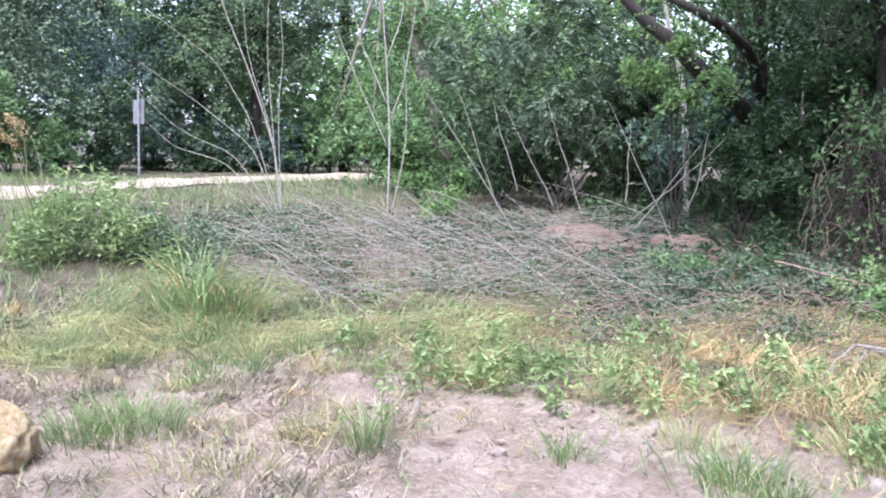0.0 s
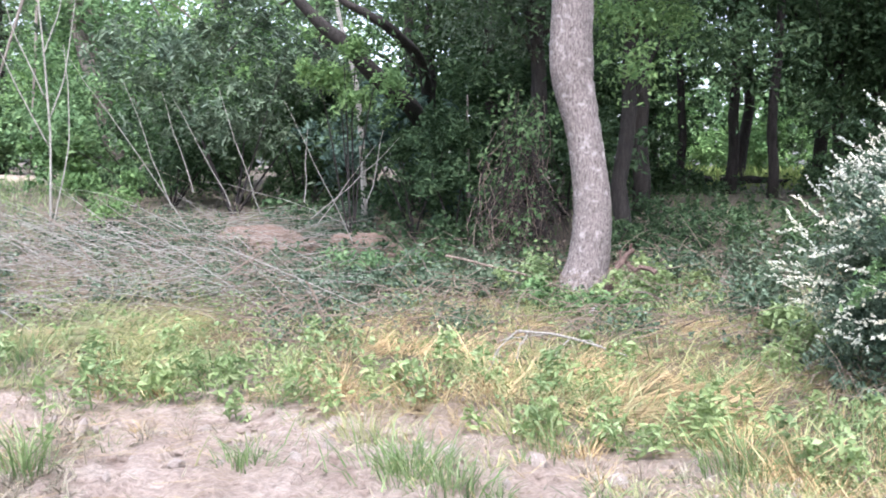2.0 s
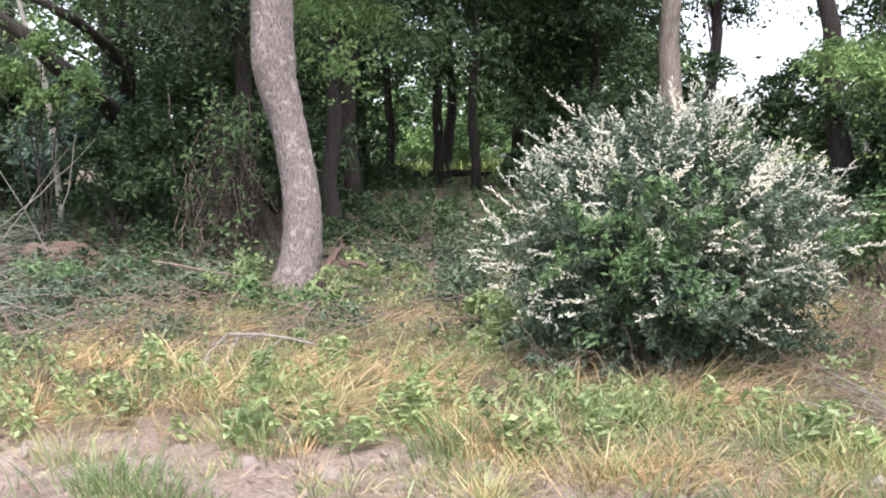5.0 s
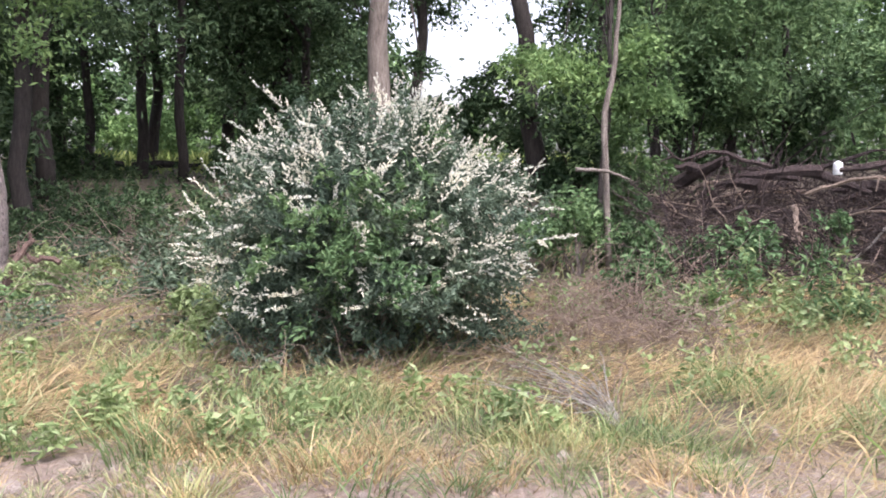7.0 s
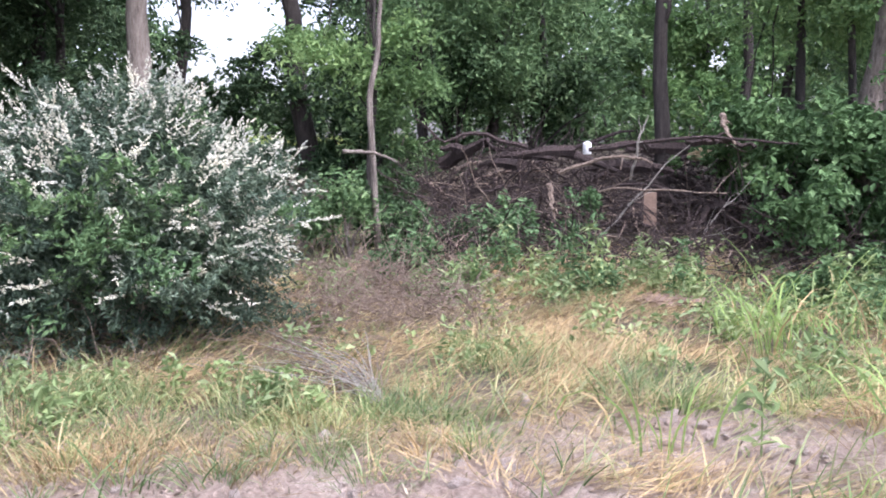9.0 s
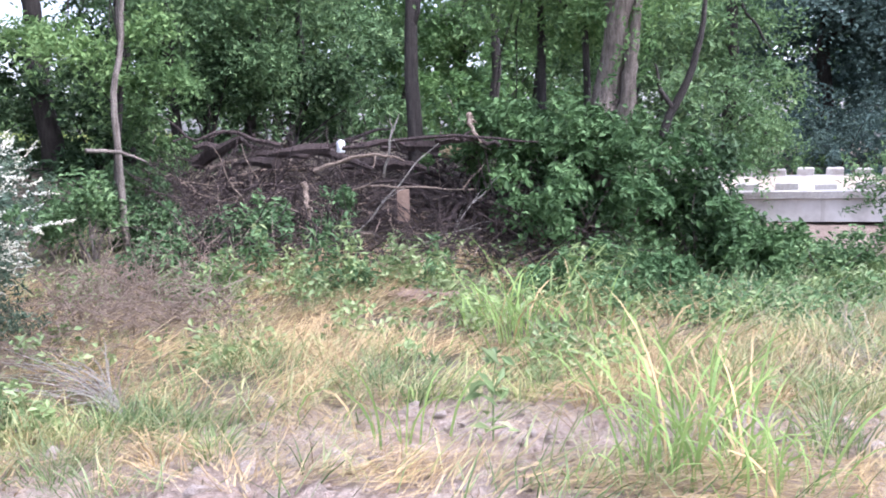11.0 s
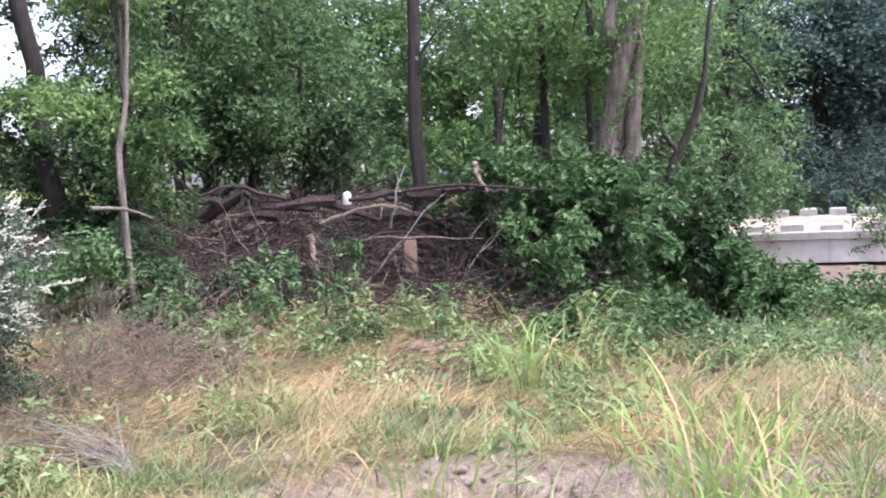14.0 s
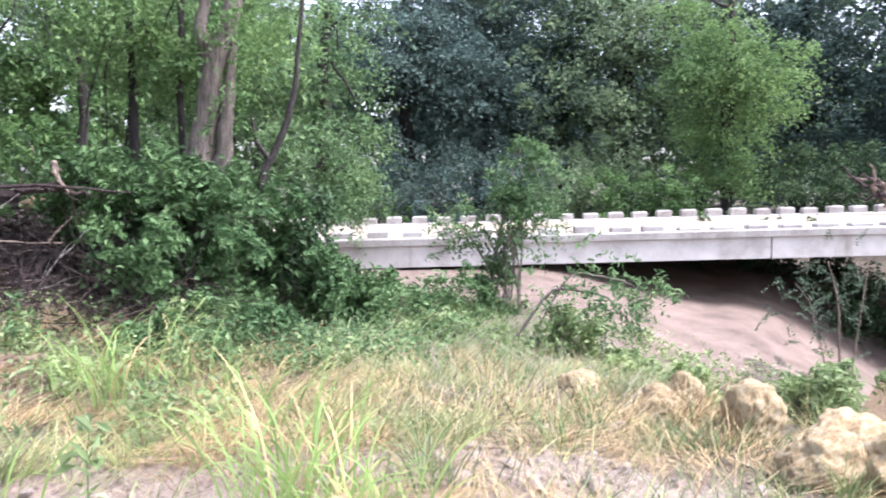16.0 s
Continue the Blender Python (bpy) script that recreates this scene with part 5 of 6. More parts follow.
# flood wrack caught on the bridge's far end
for k_ in range(26):
    a0 = g.uniform(-127, -122.6)
    stick("drift_log", up_at(a0, 24 + g.normal(0, 0.3), g.uniform(-0.9, 0.6)), up_at(a0 + g.uniform(-3, 3), 24 + g.normal(0, 0.3), g.uniform(-0.8, 1.6)), g.uniform(0.02, 0.06), DEADWOOD if k_ % 2 else DEBRIS, "brown branch of flood wrack on the bridge", "log", "wrack caught on the bridge", 0.05, 0.06)

# litter in the debris
jc = up_at(-71.9, 11.0, -0.95)
jug = thing("plastic_jug", jc, "white plastic jug lodged on top of the debris", "jug")
jug_body = part("body", Geo().add(*tube([jc, jc + [0, 0, 0.005], jc + [0, 0, 0.105], jc + [0, 0, 0.125], jc + [0, 0, 0.132]], [0.044, 0.047, 0.047, 0.042, 0.025], 16)), PLASTIC, jug, smooth=True)
part("cap", Geo().add(*tube([jc + [0, 0, 0.132], jc + [0, 0, 0.143]], [0.018, 0.018], 12)), PLASTIC, jug_body)
fo = boulder(-78.2, 11.9, (0.26, 0.12, 0.09), 21, 0.1, "pale rounded stone in the flood debris")
fo.location.z = EYE[2] + 11.9 * math.tan(radians(-0.85))
pl = up_at(-75.1, 10.9, -4.9)
tagged(part("plank", box(Geo(), pl, np.array([0.03, -0.13, 0.01]), np.array([0.03, 0.01, 0]), np.array([0.05, 0.02, 0.36]), 0.006), PLANK), "short reddish-brown plank standing in the debris", "plank")
bt = up_at(-26.45, 10.6, -8.2)
tagged(part("plastic_bottle", Geo().add(*tube([bt, bt + [0.06, -0.03, 0.1], bt + [0.085, -0.04, 0.14], bt + [0.1, -0.045, 0.165]], [0.033, 0.034, 0.028, 0.013], 12), ), PLASTIC, smooth=True), "white plastic bottle caught in weeds", "bottle")


# ---- grass, straw and weeds ----
def fbm(x, y, s=1.0):
    x, y = x * s, y * s
    return 0.5 + 0.22 * np.sin(1.3 * x + 1.7 * np.sin(0.9 * y)) * np.cos(1.1 * y + 0.7 * x) + 0.17 * np.sin(2.9 * x - 1.3 * y + 1.1) * np.sin(2.3 * y + 0.8 * x) + 0.11 * np.sin(6.1 * x + 2.1 * y) * np.sin(5.3 * y - 2.2 * x)


def scatter(n, azs, rs, cover, g):
    """Places on the land where cover (0..1) lets things grow."""
    az = g.uniform(azs[0], azs[1], n)
    r = np.sqrt(g.uniform(rs[0] ** 2, rs[1] ** 2, n))
    p = polar(az, r)
    c = cover(az, r, p[:, 0], p[:, 1])
    return p[g.uniform(0, 1, n) < c]


def off_track(az, r, w=0.55):
    return 1 - np.exp(-(((r - np.interp(az, TRACK_AZ, TRACK_R)) / w) ** 2))


def band(v, lo, hi, soft):
    return 1 / (1 + np.exp(-(v - lo) / soft)) * 1 / (1 + np.exp((v - hi) / soft))


def lawn(name, n, azs, rs, cover, height, width, mat, label, flow, lay, curl, seed):
    g = np.random.default_rng(seed)
    def tufted(a, r, x, y):
        return cover(a, r, x, y) * (np.clip(0.3 + 6 * (fbm(x + 0.37 * seed, y - 0.21 * seed, 6.5) - 0.45), 0.12, 1) if lay < 0.8 and height < 0.35 and r.max() < 15 else 1)

    p = scatter(int(n * (1.5 if lay < 0.8 and height < 0.35 else 1)), azs, rs, tufted, g)
    m = len(p)
    h = height * g.uniform(0.5, 1.4, m)
    lean = g.normal(0, lay, (m, 3)) + np.array(flow)
    if lay > 0.8:
        turn = 7.0 * (fbm(p[:, 0] + 3, p[:, 1] - 5, 0.9) - 0.5)
        f2 = np.stack([flow[0] * np.cos(turn) - flow[1] * np.sin(turn), flow[0] * np.sin(turn) + flow[1] * np.cos(turn), 0 * turn], 1)
        lean = unit(g.normal(0, 0.27, (m, 3)) + f2) * g.uniform(1.2, 14, (m, 1))
    v, q, t = blades(p, h, width * g.uniform(0.7, 1.4, m), lean, g, curl if lay < 0.8 else 0.35)
    v[:, 2] = np.maximum(v[:, 2], land(v[:, 0], v[:, 1]) + 0.006)
    if lay > 0.8:
        v[:, 2] += np.repeat(g.uniform(0, 0.07, m), 7)
        side = unit(np.c_[-lean[:, 1], lean[:, 0], np.zeros(m)]) * (h * g.normal(0, 0.22, m))[:, None]
        v = (v.reshape(m, 7, 3) + side[:, None] * (np.array([0, 0, 1, 1, 2, 2, 3.0]) / 3)[None, :, None] ** 2).reshape(-1, 3)
    ob = part(name, Geo().add(v, q, t), mat)
    return tagged(ob, label, "grass", kind="stuff")


SIDE = lambda a, r: np.where(r < np.interp(a, TRACK_AZ, TRACK_R), 0.2, 1)
lawn("verge_grass", 40000, (-50, 26), (4.2, 13.5), lambda a, r, x, y: off_track(a, r, 0.8) * np.clip(4 * (fbm(x, y, 1.6) - 0.42), 0, 1) * SIDE(a, r) * np.where((a > 6) & (r < 9), 0.35, 1), 0.22, 0.009, GRASS, "fresh green grass on the verge", (0.15, -0.1, 0), 0.35, 1.2, 401)
lawn("verge_grass", 17000, (-60, 26), (5.5, 12.5), lambda a, r, x, y: off_track(a, r, 0.9) * np.clip(4 * (fbm(x + 9, y, 1.3) - 0.45), 0, 1) * SIDE(a, r), 0.27, 0.009, GRASS_YELLOW, "yellow-green bent grass on the verge", (0.35, -0.2, 0), 0.45, 1.4, 402)
lawn("dry_straw", 36000, (-48, 18), (5.6, 13), lambda a, r, x, y: off_track(a, r, 0.7) * np.clip(3 * (fbm(x + 3, y + 7, 1.1) - 0.36), 0, 1), 0.42, 0.0055, STRAW, "dry flattened straw among the grass", (0.8, -0.4, 0), 0.9, 0.5, 403)
lawn("swept_grass", 11000, (-5, 24), (7.6, 11.2), lambda a, r, x, y: off_track(a, r, 0.5) * np.clip(4 * (fbm(x + 16, y + 9, 1.0) - 0.36), 0, 1), 0.5, 0.008, GRASS_YELLOW, "long pale green grass swept flat", (0.8, -0.5, 0), 0.9, 0.5, 434)
lawn("dry_straw", 12000, (-34, -10), (6.4, 10), lambda a, r, x, y: off_track(a, r, 0.6) * np.clip(4 * (fbm(x + 26, y + 9, 1.2) - 0.4), 0, 1), 0.45, 0.008, STRAW, "dry flattened straw among the weeds", (0.8, -0.3, 0), 0.9, 0.5, 435)
lawn("dry_straw", 78000, (-126, -40), (4.4, 10.4), lambda a, r, x, y: (0.05 + 0.95 * off_track(a, r, 0.6)) * np.clip(4 * (fbm(x + 5, y + 2, 1.2) - 0.38), 0, 1) * np.where(a < -97, 0.45, 1), 0.5, 0.005, STRAW, "long golden straw laid flat by the flood", (0.5, -0.7, 0), 0.9, 0.5, 404)
lawn("standing_straw", 5000, (-118, -38), (4.6, 9.5), lambda a, r, x, y: off_track(a, r, 0.5) * np.clip(4 * (fbm(x + 15, y + 2, 1.0) - 0.45), 0, 1), 0.42, 0.006, STRAW, "bent dry stalks standing in the straw", (0.2, -0.3, 0), 0.5, 1.2, 414)
lawn("bank_grass", 22000, (-126, -44), (4.4, 10.5), lambda a, r, x, y: off_track(a, r, 0.6) * np.clip(4 * (fbm(x + 2, y + 11, 1.5) - 0.47), 0, 1), 0.26, 0.009, GRASS, "green grass growing through the straw", (0.1, -0.3, 0), 0.4, 1.2, 405)
lawn("bank_grass", 15000, (-112, -62), (4.6, 9.6), lambda a, r, x, y: off_track(a, r, 0.6) * np.clip(4 * (fbm(x + 21, y + 4, 1.4) - 0.47), 0, 1), 0.32, 0.009, GRASS_YELLOW, "yellow-green grass growing through the straw", (0.2, -0.4, 0), 0.45, 1.4, 406)
lawn("mud_stubble", 52000, (1, 27), (4.4, 11), lambda a, r, x, y: np.clip(3 * (fbm(x + 51, y, 2.6) - 0.3), 0, 1) * np.clip((a - 1) / 8 + 0.25, 0, 1), 0.12, 0.009, STUBBLE, "grey muddy stubble of flattened grass", (0.4, -0.3, 0), 0.6, 1.0, 427)
lawn("mud_stubble", 20000, (-45, 27), (4.2, 11), lambda a, r, x, y: np.clip(3 * (fbm(x + 31, y, 2.2) - 0.38), 0, 1) * np.where(a > 2, 1.0, 0.3), 0.085, 0.009, STUBBLE, "grey muddy stubble of flattened grass", (0.5, -0.3, 0), 0.75, 0.8, 407)
lawn("mud_stubble", 26000, (-126, -60), (4.2, 9), lambda a, r, x, y: np.clip(3 * (fbm(x + 37, y, 2.2) - 0.4), 0, 1) * 0.7, 0.1, 0.008, STUBBLE, "grey muddy stubble of flattened grass", (0.5, -0.3, 0), 0.78, 0.8, 408)
lawn("mud_straw", 6500, (-126, 27), (4.2, 8), lambda a, r, x, y: np.clip(3 * (fbm(x + 41, y, 1.8) - 0.4), 0, 1) * 0.8, 0.26, 0.005, STRAW, "thin grey straw strewn over the mud", (0.5, -0.4, 0), 0.9, 0.5, 418)
lawn("wood_grass", 18000, (-48, 27), (11.5, 33), lambda a, r, x, y: np.where(a > 2, 1.0, 0.3) * np.clip(3 * (fbm(x, y, 0.7) - 0.2), 0, 1), 0.3, 0.016, GRASS, "grass along the wood's edge", (0.1, 0, 0), 0.35, 1.0, 409)
lawn("brush_grass", 16000, (-14, 27), (11, 26), lambda a, r, x, y: np.clip(3 * (fbm(x + 6, y + 3, 0.9) - 0.3), 0, 1), 0.45, 0.012, STUBBLE, "grey flattened brush on the slope", (0.8, -0.5, 0), 0.85, 1.0, 419)
lawn("field_grass", 7000, (-62, -28), (26, 60), lambda a, r, x, y: np.full(a.shape, 0.9), 0.5, 0.06, FIELD, "sunlit grass field beyond the grove", (0.1, 0, 0), 0.3, 0.6, 410)
lawn("flood_mat", 9000, (-112, -93), (7.4, 12), lambda a, r, x, y: np.clip(3 * (fbm(x + 18, y, 1.0) - 0.3), 0, 1), 0.5, 0.009, STUBBLE, "brown grass combed flat by the flood", (0.6, -0.9, 0), 0.85, 0.4, 412)
lawn("flood_mat", 9000, (-112, -93), (8.0, 12), lambda a, r, x, y: np.clip(3 * (fbm(x + 8, y, 1.0) - 0.3), 0, 1), 0.5, 0.009, GRASS, "green grass combed flat by the flood", (0.6, -0.9, 0), 0.85, 0.4, 411)


def weed_leaves(name, n, azs, rs, cover, leaf, lift, mat, label, seed):
    """Low broad-leaved weeds: little rosettes of leaves over the ground."""
    g = np.random.default_rng(seed)
    p = scatter(n, azs, rs, cover, g)
    k = 9
    h = lift * g.uniform(0.3, 1.2, (len(p), 1, 1))
    pts = p[:, None] + g.normal(0, 1, (len(p), k, 3)) * [0.055, 0.055, 0] + np.array([0, 0, 1.0]) * h * g.uniform(0.15, 1, (len(p), k, 1))
    v, q = leaves(pts.reshape(-1, 3), leaf, leaf * 0.55, g, 0.9)
    return tagged(part(name, Geo().add(v, q), mat), label, "weeds", kind="stuff")


weed_leaves("low_weeds", 2400, (-46, 10), (6.2, 12.5), lambda a, r, x, y: off_track(a, r, 0.8) * np.clip(3 * (fbm(x + 4, y + 3, 1.8) - 0.45), 0, 1) * np.where(r < np.interp(a, TRACK_AZ, TRACK_R), 0.2, 1), 0.06, 0.2, LEAF_WEED, "broad-leaved weeds among the grass", 420)
weed_leaves("low_weeds", 3600, (-46, -8), (9, 14), lambda a, r, x, y: np.clip(3 * (fbm(x + 14, y + 3, 1.2) - 0.42), 0, 1), 0.065, 0.24, LEAF_GREY, "dark green weeds below the trees", 421)
weed_leaves("low_weeds", 2200, (-96, -55), (6.5, 10.5), lambda a, r, x, y: np.clip(3 * (fbm(x + 24, y + 3, 1.4) - 0.5), 0, 1), 0.08, 0.3, LEAF_WEED, "broad-leaved weeds in the straw", 422)
weed_leaves("brush_leaves", 7500, (-14, 14), (11, 18), lambda a, r, x, y: np.clip(3 * (fbm(x + 44, y + 3, 1.0) - 0.4), 0, 1), 0.075, 0.3, LEAF_GREY, "grey-green weeds among fallen canes", 424)
weed_leaves("wood_floor_plants", 1800, (-66, -8), (13, 26), lambda a, r, x, y: np.clip(3 * (fbm(x + 24, y + 3, 0.6) - 0.25), 0, 1), 0.13, 0.4, LEAF_DARK, "dark low plants on the wood floor", 423)


weed_leaves("bank_weeds", 1300, (-101, -84), (8.6, 13.5), lambda a, r, x, y: np.clip(3 * (fbm(x + 64, y + 3, 1.1) - 0.3), 0, 1) * np.clip((a + 101 + (13.5 - r) * 1.5) / 5, 0, 1), 0.075, 0.34, LEAF_MID, "green weeds on the creek bank", 426)
lawn("bank_grass", 9000, (-104, -84), (9.4, 13.5), lambda a, r, x, y: np.clip(3 * (fbm(x + 12, y + 1, 1.2) - 0.3), 0, 1), 0.4, 0.01, GRASS, "long green grass on the creek bank", (0.3, -0.6, 0), 0.5, 1.6, 433)


weed_leaves("bank_weeds", 900, (-118, -100), (10.2, 13.5), lambda a, r, x, y: np.clip(4 * (fbm(x + 74, y + 3, 1.1) - 0.45), 0, 1), 0.07, 0.3, LEAF_WEED, "green weeds on the creek bank", 428)


# ---- clumps of grass and single weeds ----
def grass_clump(az, r, spread, height, n, mat, label, seed, lay=0.25, width=0.011, name="grass_clump"):
    g = np.random.default_rng(3000 + seed)
    b = at(az, r)
    xy = g.normal(0, spread, (n, 2))
    p = np.stack([b[0] + xy[:, 0], b[1] + xy[:, 1], land(b[0] + xy[:, 0], b[1] + xy[:, 1])], 1)
    lean = np.concatenate([xy / max(spread, 1e-3) * lay + g.normal(0, 0.12, (n, 2)), np.zeros((n, 1))], 1)
    if height < 0.5:
        v, q, t = blades(p, height * g.uniform(0.4, 1.2, n), width * g.uniform(0.6, 1.3, n), lean, g, 2.1)
        return tagged(part(name, Geo().add(v, q, t), mat), label, "grass", "grass clumps on the ground", "stuff")
    e = thing(name, b, label, "grass", "grass clumps on the ground")
    v, q, t = blades(p, height * g.uniform(0.5, 1.35, n), width * g.uniform(0.5, 1.2, n), lean * 0.6, g, 3.0, 0.02, 7)
    v = v.reshape(n, 15, 3)
    for k in range(n):
        part("blade", Geo().add(v[k], [[2 * i, 2 * i + 1, 2 * i + 3, 2 * i + 2] for i in range(6)], [[12, 13, 14]]), mat if k % 8 else STRAW, e)
    return e


GG = "lush green grass clump on pale mud"
for k_, (a_, r_, s_, h_, n, m_) in enumerate([(13.6, 10.4, 0.16, 0.9, 260, GRASS), (11.8, 10.2, 0.25, 0.6, 260, GRASS), (17.6, 6.3, 0.2, 0.3, 420, GRASS), (19.6, 6.2, 0.16, 0.26, 260, GRASS), (15.8, 6.2, 0.15, 0.26, 240, GRASS), (4.0, 5.6, 0.06, 0.46, 120, GRASS), (7.4, 5.9, 0.09, 0.3, 110, GRASS_YELLOW), (13.7, 7.4, 0.12, 0.25, 150, GRASS), (-7.0, 5.5, 0.07, 0.25, 130, GRASS), (-16.3, 5.2, 0.12, 0.34, 300, GRASS), (-14.0, 5.9, 0.1, 0.3, 140, GRASS_YELLOW), (-22.5, 6.0, 0.1, 0.3, 120, GRASS_YELLOW), (-34.6, 5.5, 0.11, 0.42, 240, GRASS), (-18.6, 4.9, 0.1, 0.25, 200, GRASS), (12.0, 5.2, 0.3, 0.2, 300, GRASS_YELLOW), (21, 8.6, 0.3, 0.26, 160, GRASS), (-47, 5.4, 0.2, 0.3, 200, GRASS), (-53, 5.6, 0.22, 0.35, 220, GRASS_YELLOW), (-60.5, 5.6, 0.17, 0.32, 240, GRASS), (-63.5, 5.5, 0.15, 0.3, 200, GRASS), (-57.5, 5.2, 0.2, 0.3, 160, GRASS_YELLOW), (-66.5, 7.2, 0.12, 0.4, 130, GRASS), (-74.8, 6.0, 0.14, 0.45, 70, GRASS), (-72.0, 6.8, 0.25, 0.4, 170, GRASS_YELLOW), (-82.0, 7.6, 0.08, 0.9, 46, GRASS_TALL), (-80, 8.2, 0.12, 0.6, 40, GRASS_TALL), (-84.6, 8.4, 0.2, 0.65, 60, GRASS), (-87.0, 7.6, 0.25, 0.55, 60, GRASS_TALL), (-90.4, 4.75, 0.06, 0.95, 34, GRASS_TALL), (-91.4, 5.5, 0.09, 0.75, 36, GRASS_TALL), (-93.4, 4.9, 0.09, 0.7, 40, GRASS_TALL), (-92.6, 5.4, 0.05, 0.9, 16, GRASS_TALL), (-96.4, 4.75, 0.09, 0.6, 40, GRASS_TALL), (-98.9, 5.4, 0.05, 0.6, 24, GRASS), (-93.0, 6.2, 0.2, 0.55, 40, GRASS_TALL), (-88.4, 6.4, 0.2, 0.55, 36, GRASS_TALL), (-75.2, 5.2, 0.08, 0.6, 22, GRASS_TALL), (-99.5, 5.4, 0.12, 0.4, 90, GRASS), (-108.6, 7.6, 0.07, 0.45, 80, GRASS), (-113.6, 8.3, 0.12, 0.5, 120, GRASS), (-105.2, 6.5, 0.1, 0.2, 130, STRAW), (-110.8, 7.2, 0.2, 0.3, 160, STRAW), (-115.6, 7.2, 0.16, 0.25, 160, STRAW), (-117.5, 5.6, 0.3, 0.2, 220, GRASS), (-121, 5.4, 0.25, 0.22, 200, GRASS_YELLOW)]):
    grass_clump(a_, r_, s_ * (1.6 if m_ is GRASS_TALL else 1), h_, int(n * 0.8), m_, GG if m_ is GRASS else ("tall bright green arching grass clump" if m_ is GRASS_TALL else "yellow-green arching grass clump" if m_ is GRASS_YELLOW else "tuft of dry brown grass"), k_, 0.16, 0.007 + 0.008 * (h_ > 0.5))


g = np.random.default_rng(88)
for k_ in range(110):
    a_ = g.uniform(-124, 24)
    r_ = np.interp(a_, TRACK_AZ, TRACK_R) + 0.5 + abs(g.normal(0, 1.3))
    m_ = [GRASS, GRASS, GRASS_YELLOW, STRAW][k_ % 4]
    grass_clump(a_, r_, g.uniform(0.04, 0.12), g.uniform(0.2, 0.42), 70, m_, "tuft of dry brown grass" if m_ is STRAW else "tuft of grass along the verge", 100 + k_, 0.2, 0.008)
for k_ in range(60):
    a_ = g.uniform(-40, 22)
    r_ = np.interp(a_, TRACK_AZ, TRACK_R) + g.normal(0, 0.5)
    m_ = [GRASS, STRAW, STUBBLE, GRASS_YELLOW][k_ % 4]
    grass_clump(a_, max(r_, 4.6), g.uniform(0.03, 0.09), g.uniform(0.08, 0.2), 46, m_, "small tuft of grass growing through mud", 300 + k_, 0.4, 0.006)
for k_ in range(50):
    a_ = g.uniform(-66, -34)
    r_ = g.uniform(4.45, 5.5)
    m_ = [GRASS, STRAW, GRASS_YELLOW, STRAW, GRASS][k_ % 5]
    grass_clump(a_, r_, g.uniform(0.04, 0.13), g.uniform(0.12, 0.36), 75, m_, "tuft of dry brown grass" if m_ is STRAW else "tuft of grass growing through mud", 400 + k_, 0.35, 0.0065)
# trampled ground round the standing place
lawn("mud_stubble", 9000, (-180, 180), (0.7, 4.5), lambda a, r, x, y: np.clip(3 * (fbm(x + 61, y, 2.2) - 0.4), 0, 1), 0.09, 0.008, STUBBLE, "grey muddy stubble of flattened grass", (0.4, -0.3, 0), 0.6, 0.9, 430)
for a0, a1 in ((27, 180), (-180, -126)):
    lawn("verge_grass", 8000, (a0, a1), (3.5, 11), lambda a, r, x, y: np.clip(3 * (fbm(x + 71, y, 1.2) - 0.4), 0, 1), 0.24, 0.012, GRASS, "fresh green grass on the verge", (0.1, 0, 0), 0.4, 1.2, 431)


def weed(az, r, height, n, leaf, mat, label, seed, slim=0.4, wide=1.0):
    """An upright weed: a stem with leaves on short stalks all the way up."""
    g = np.random.default_rng(4000 + seed)
    b = at(az, r)
    tip = b + [g.normal(0, 0.05), g.normal(0, 0.05), height]
    e = thing("weed", b, label, "weed", "single weeds on the ground")
    p = bent(b - [0, 0, 0.02], tip, 8, 0, 0.006, g)
    part("stem", Geo().add(*tube(p, [0.006, 0.003], 5)), GRASS, e)
    s = g.uniform(0.15, 1, n)
    c = np.stack([np.interp(s, np.linspace(0, 1, 8), p[:, i]) for i in range(3)], 1)
    d = g.normal(0, 1, (n, 3)) * [1, 1, 0.15]
    c = c + unit(d) * leaf * wide * g.uniform(0.4, 1.3, (n, 1)) * (1.25 - 0.8 * s[:, None])
    v, q = leaves(c, leaf, leaf * slim, g, 1.0)
    part("foliage", Geo().add(v, q), mat, e)
    return e


for k_, (a_, r_, h_, n) in enumerate([(-10.6, 6.7, 0.34, 60), (-11.6, 6.5, 0.25, 50), (-14.2, 6.9, 0.3, 60), (-9.0, 6.9, 0.25, 50), (1.0, 7.0, 0.4, 50), (-0.4, 7.3, 0.3, 50), (-17.4, 6.7, 0.25, 50), (-20.4, 6.0, 0.16, 40), (-6.6, 6.6, 0.2, 40), (-80.8, 5.2, 0.5, 34), (-77.5, 9.0, 0.5, 50), (-52.3, 6.2, 0.28, 26), (-45.5, 6.3, 0.25, 40), (-41.0, 6.4, 0.25, 40), (-66.8, 8.0, 0.4, 40), (-69.8, 8.6, 0.6, 60), (-72.4, 8.8, 0.6, 60), (3.2, 5.9, 0.45, 40), (-38.5, 6.6, 0.22, 40), (-26.8, 7.0, 0.22, 40), (-23.8, 7.2, 0.3, 50), (-85, 8.2, 0.5, 60)]):
    weed(a_, r_, h_, n, 0.075 if k_ != 9 else 0.11, LEAF_WEED, "upright green broad-leaved weed", k_)


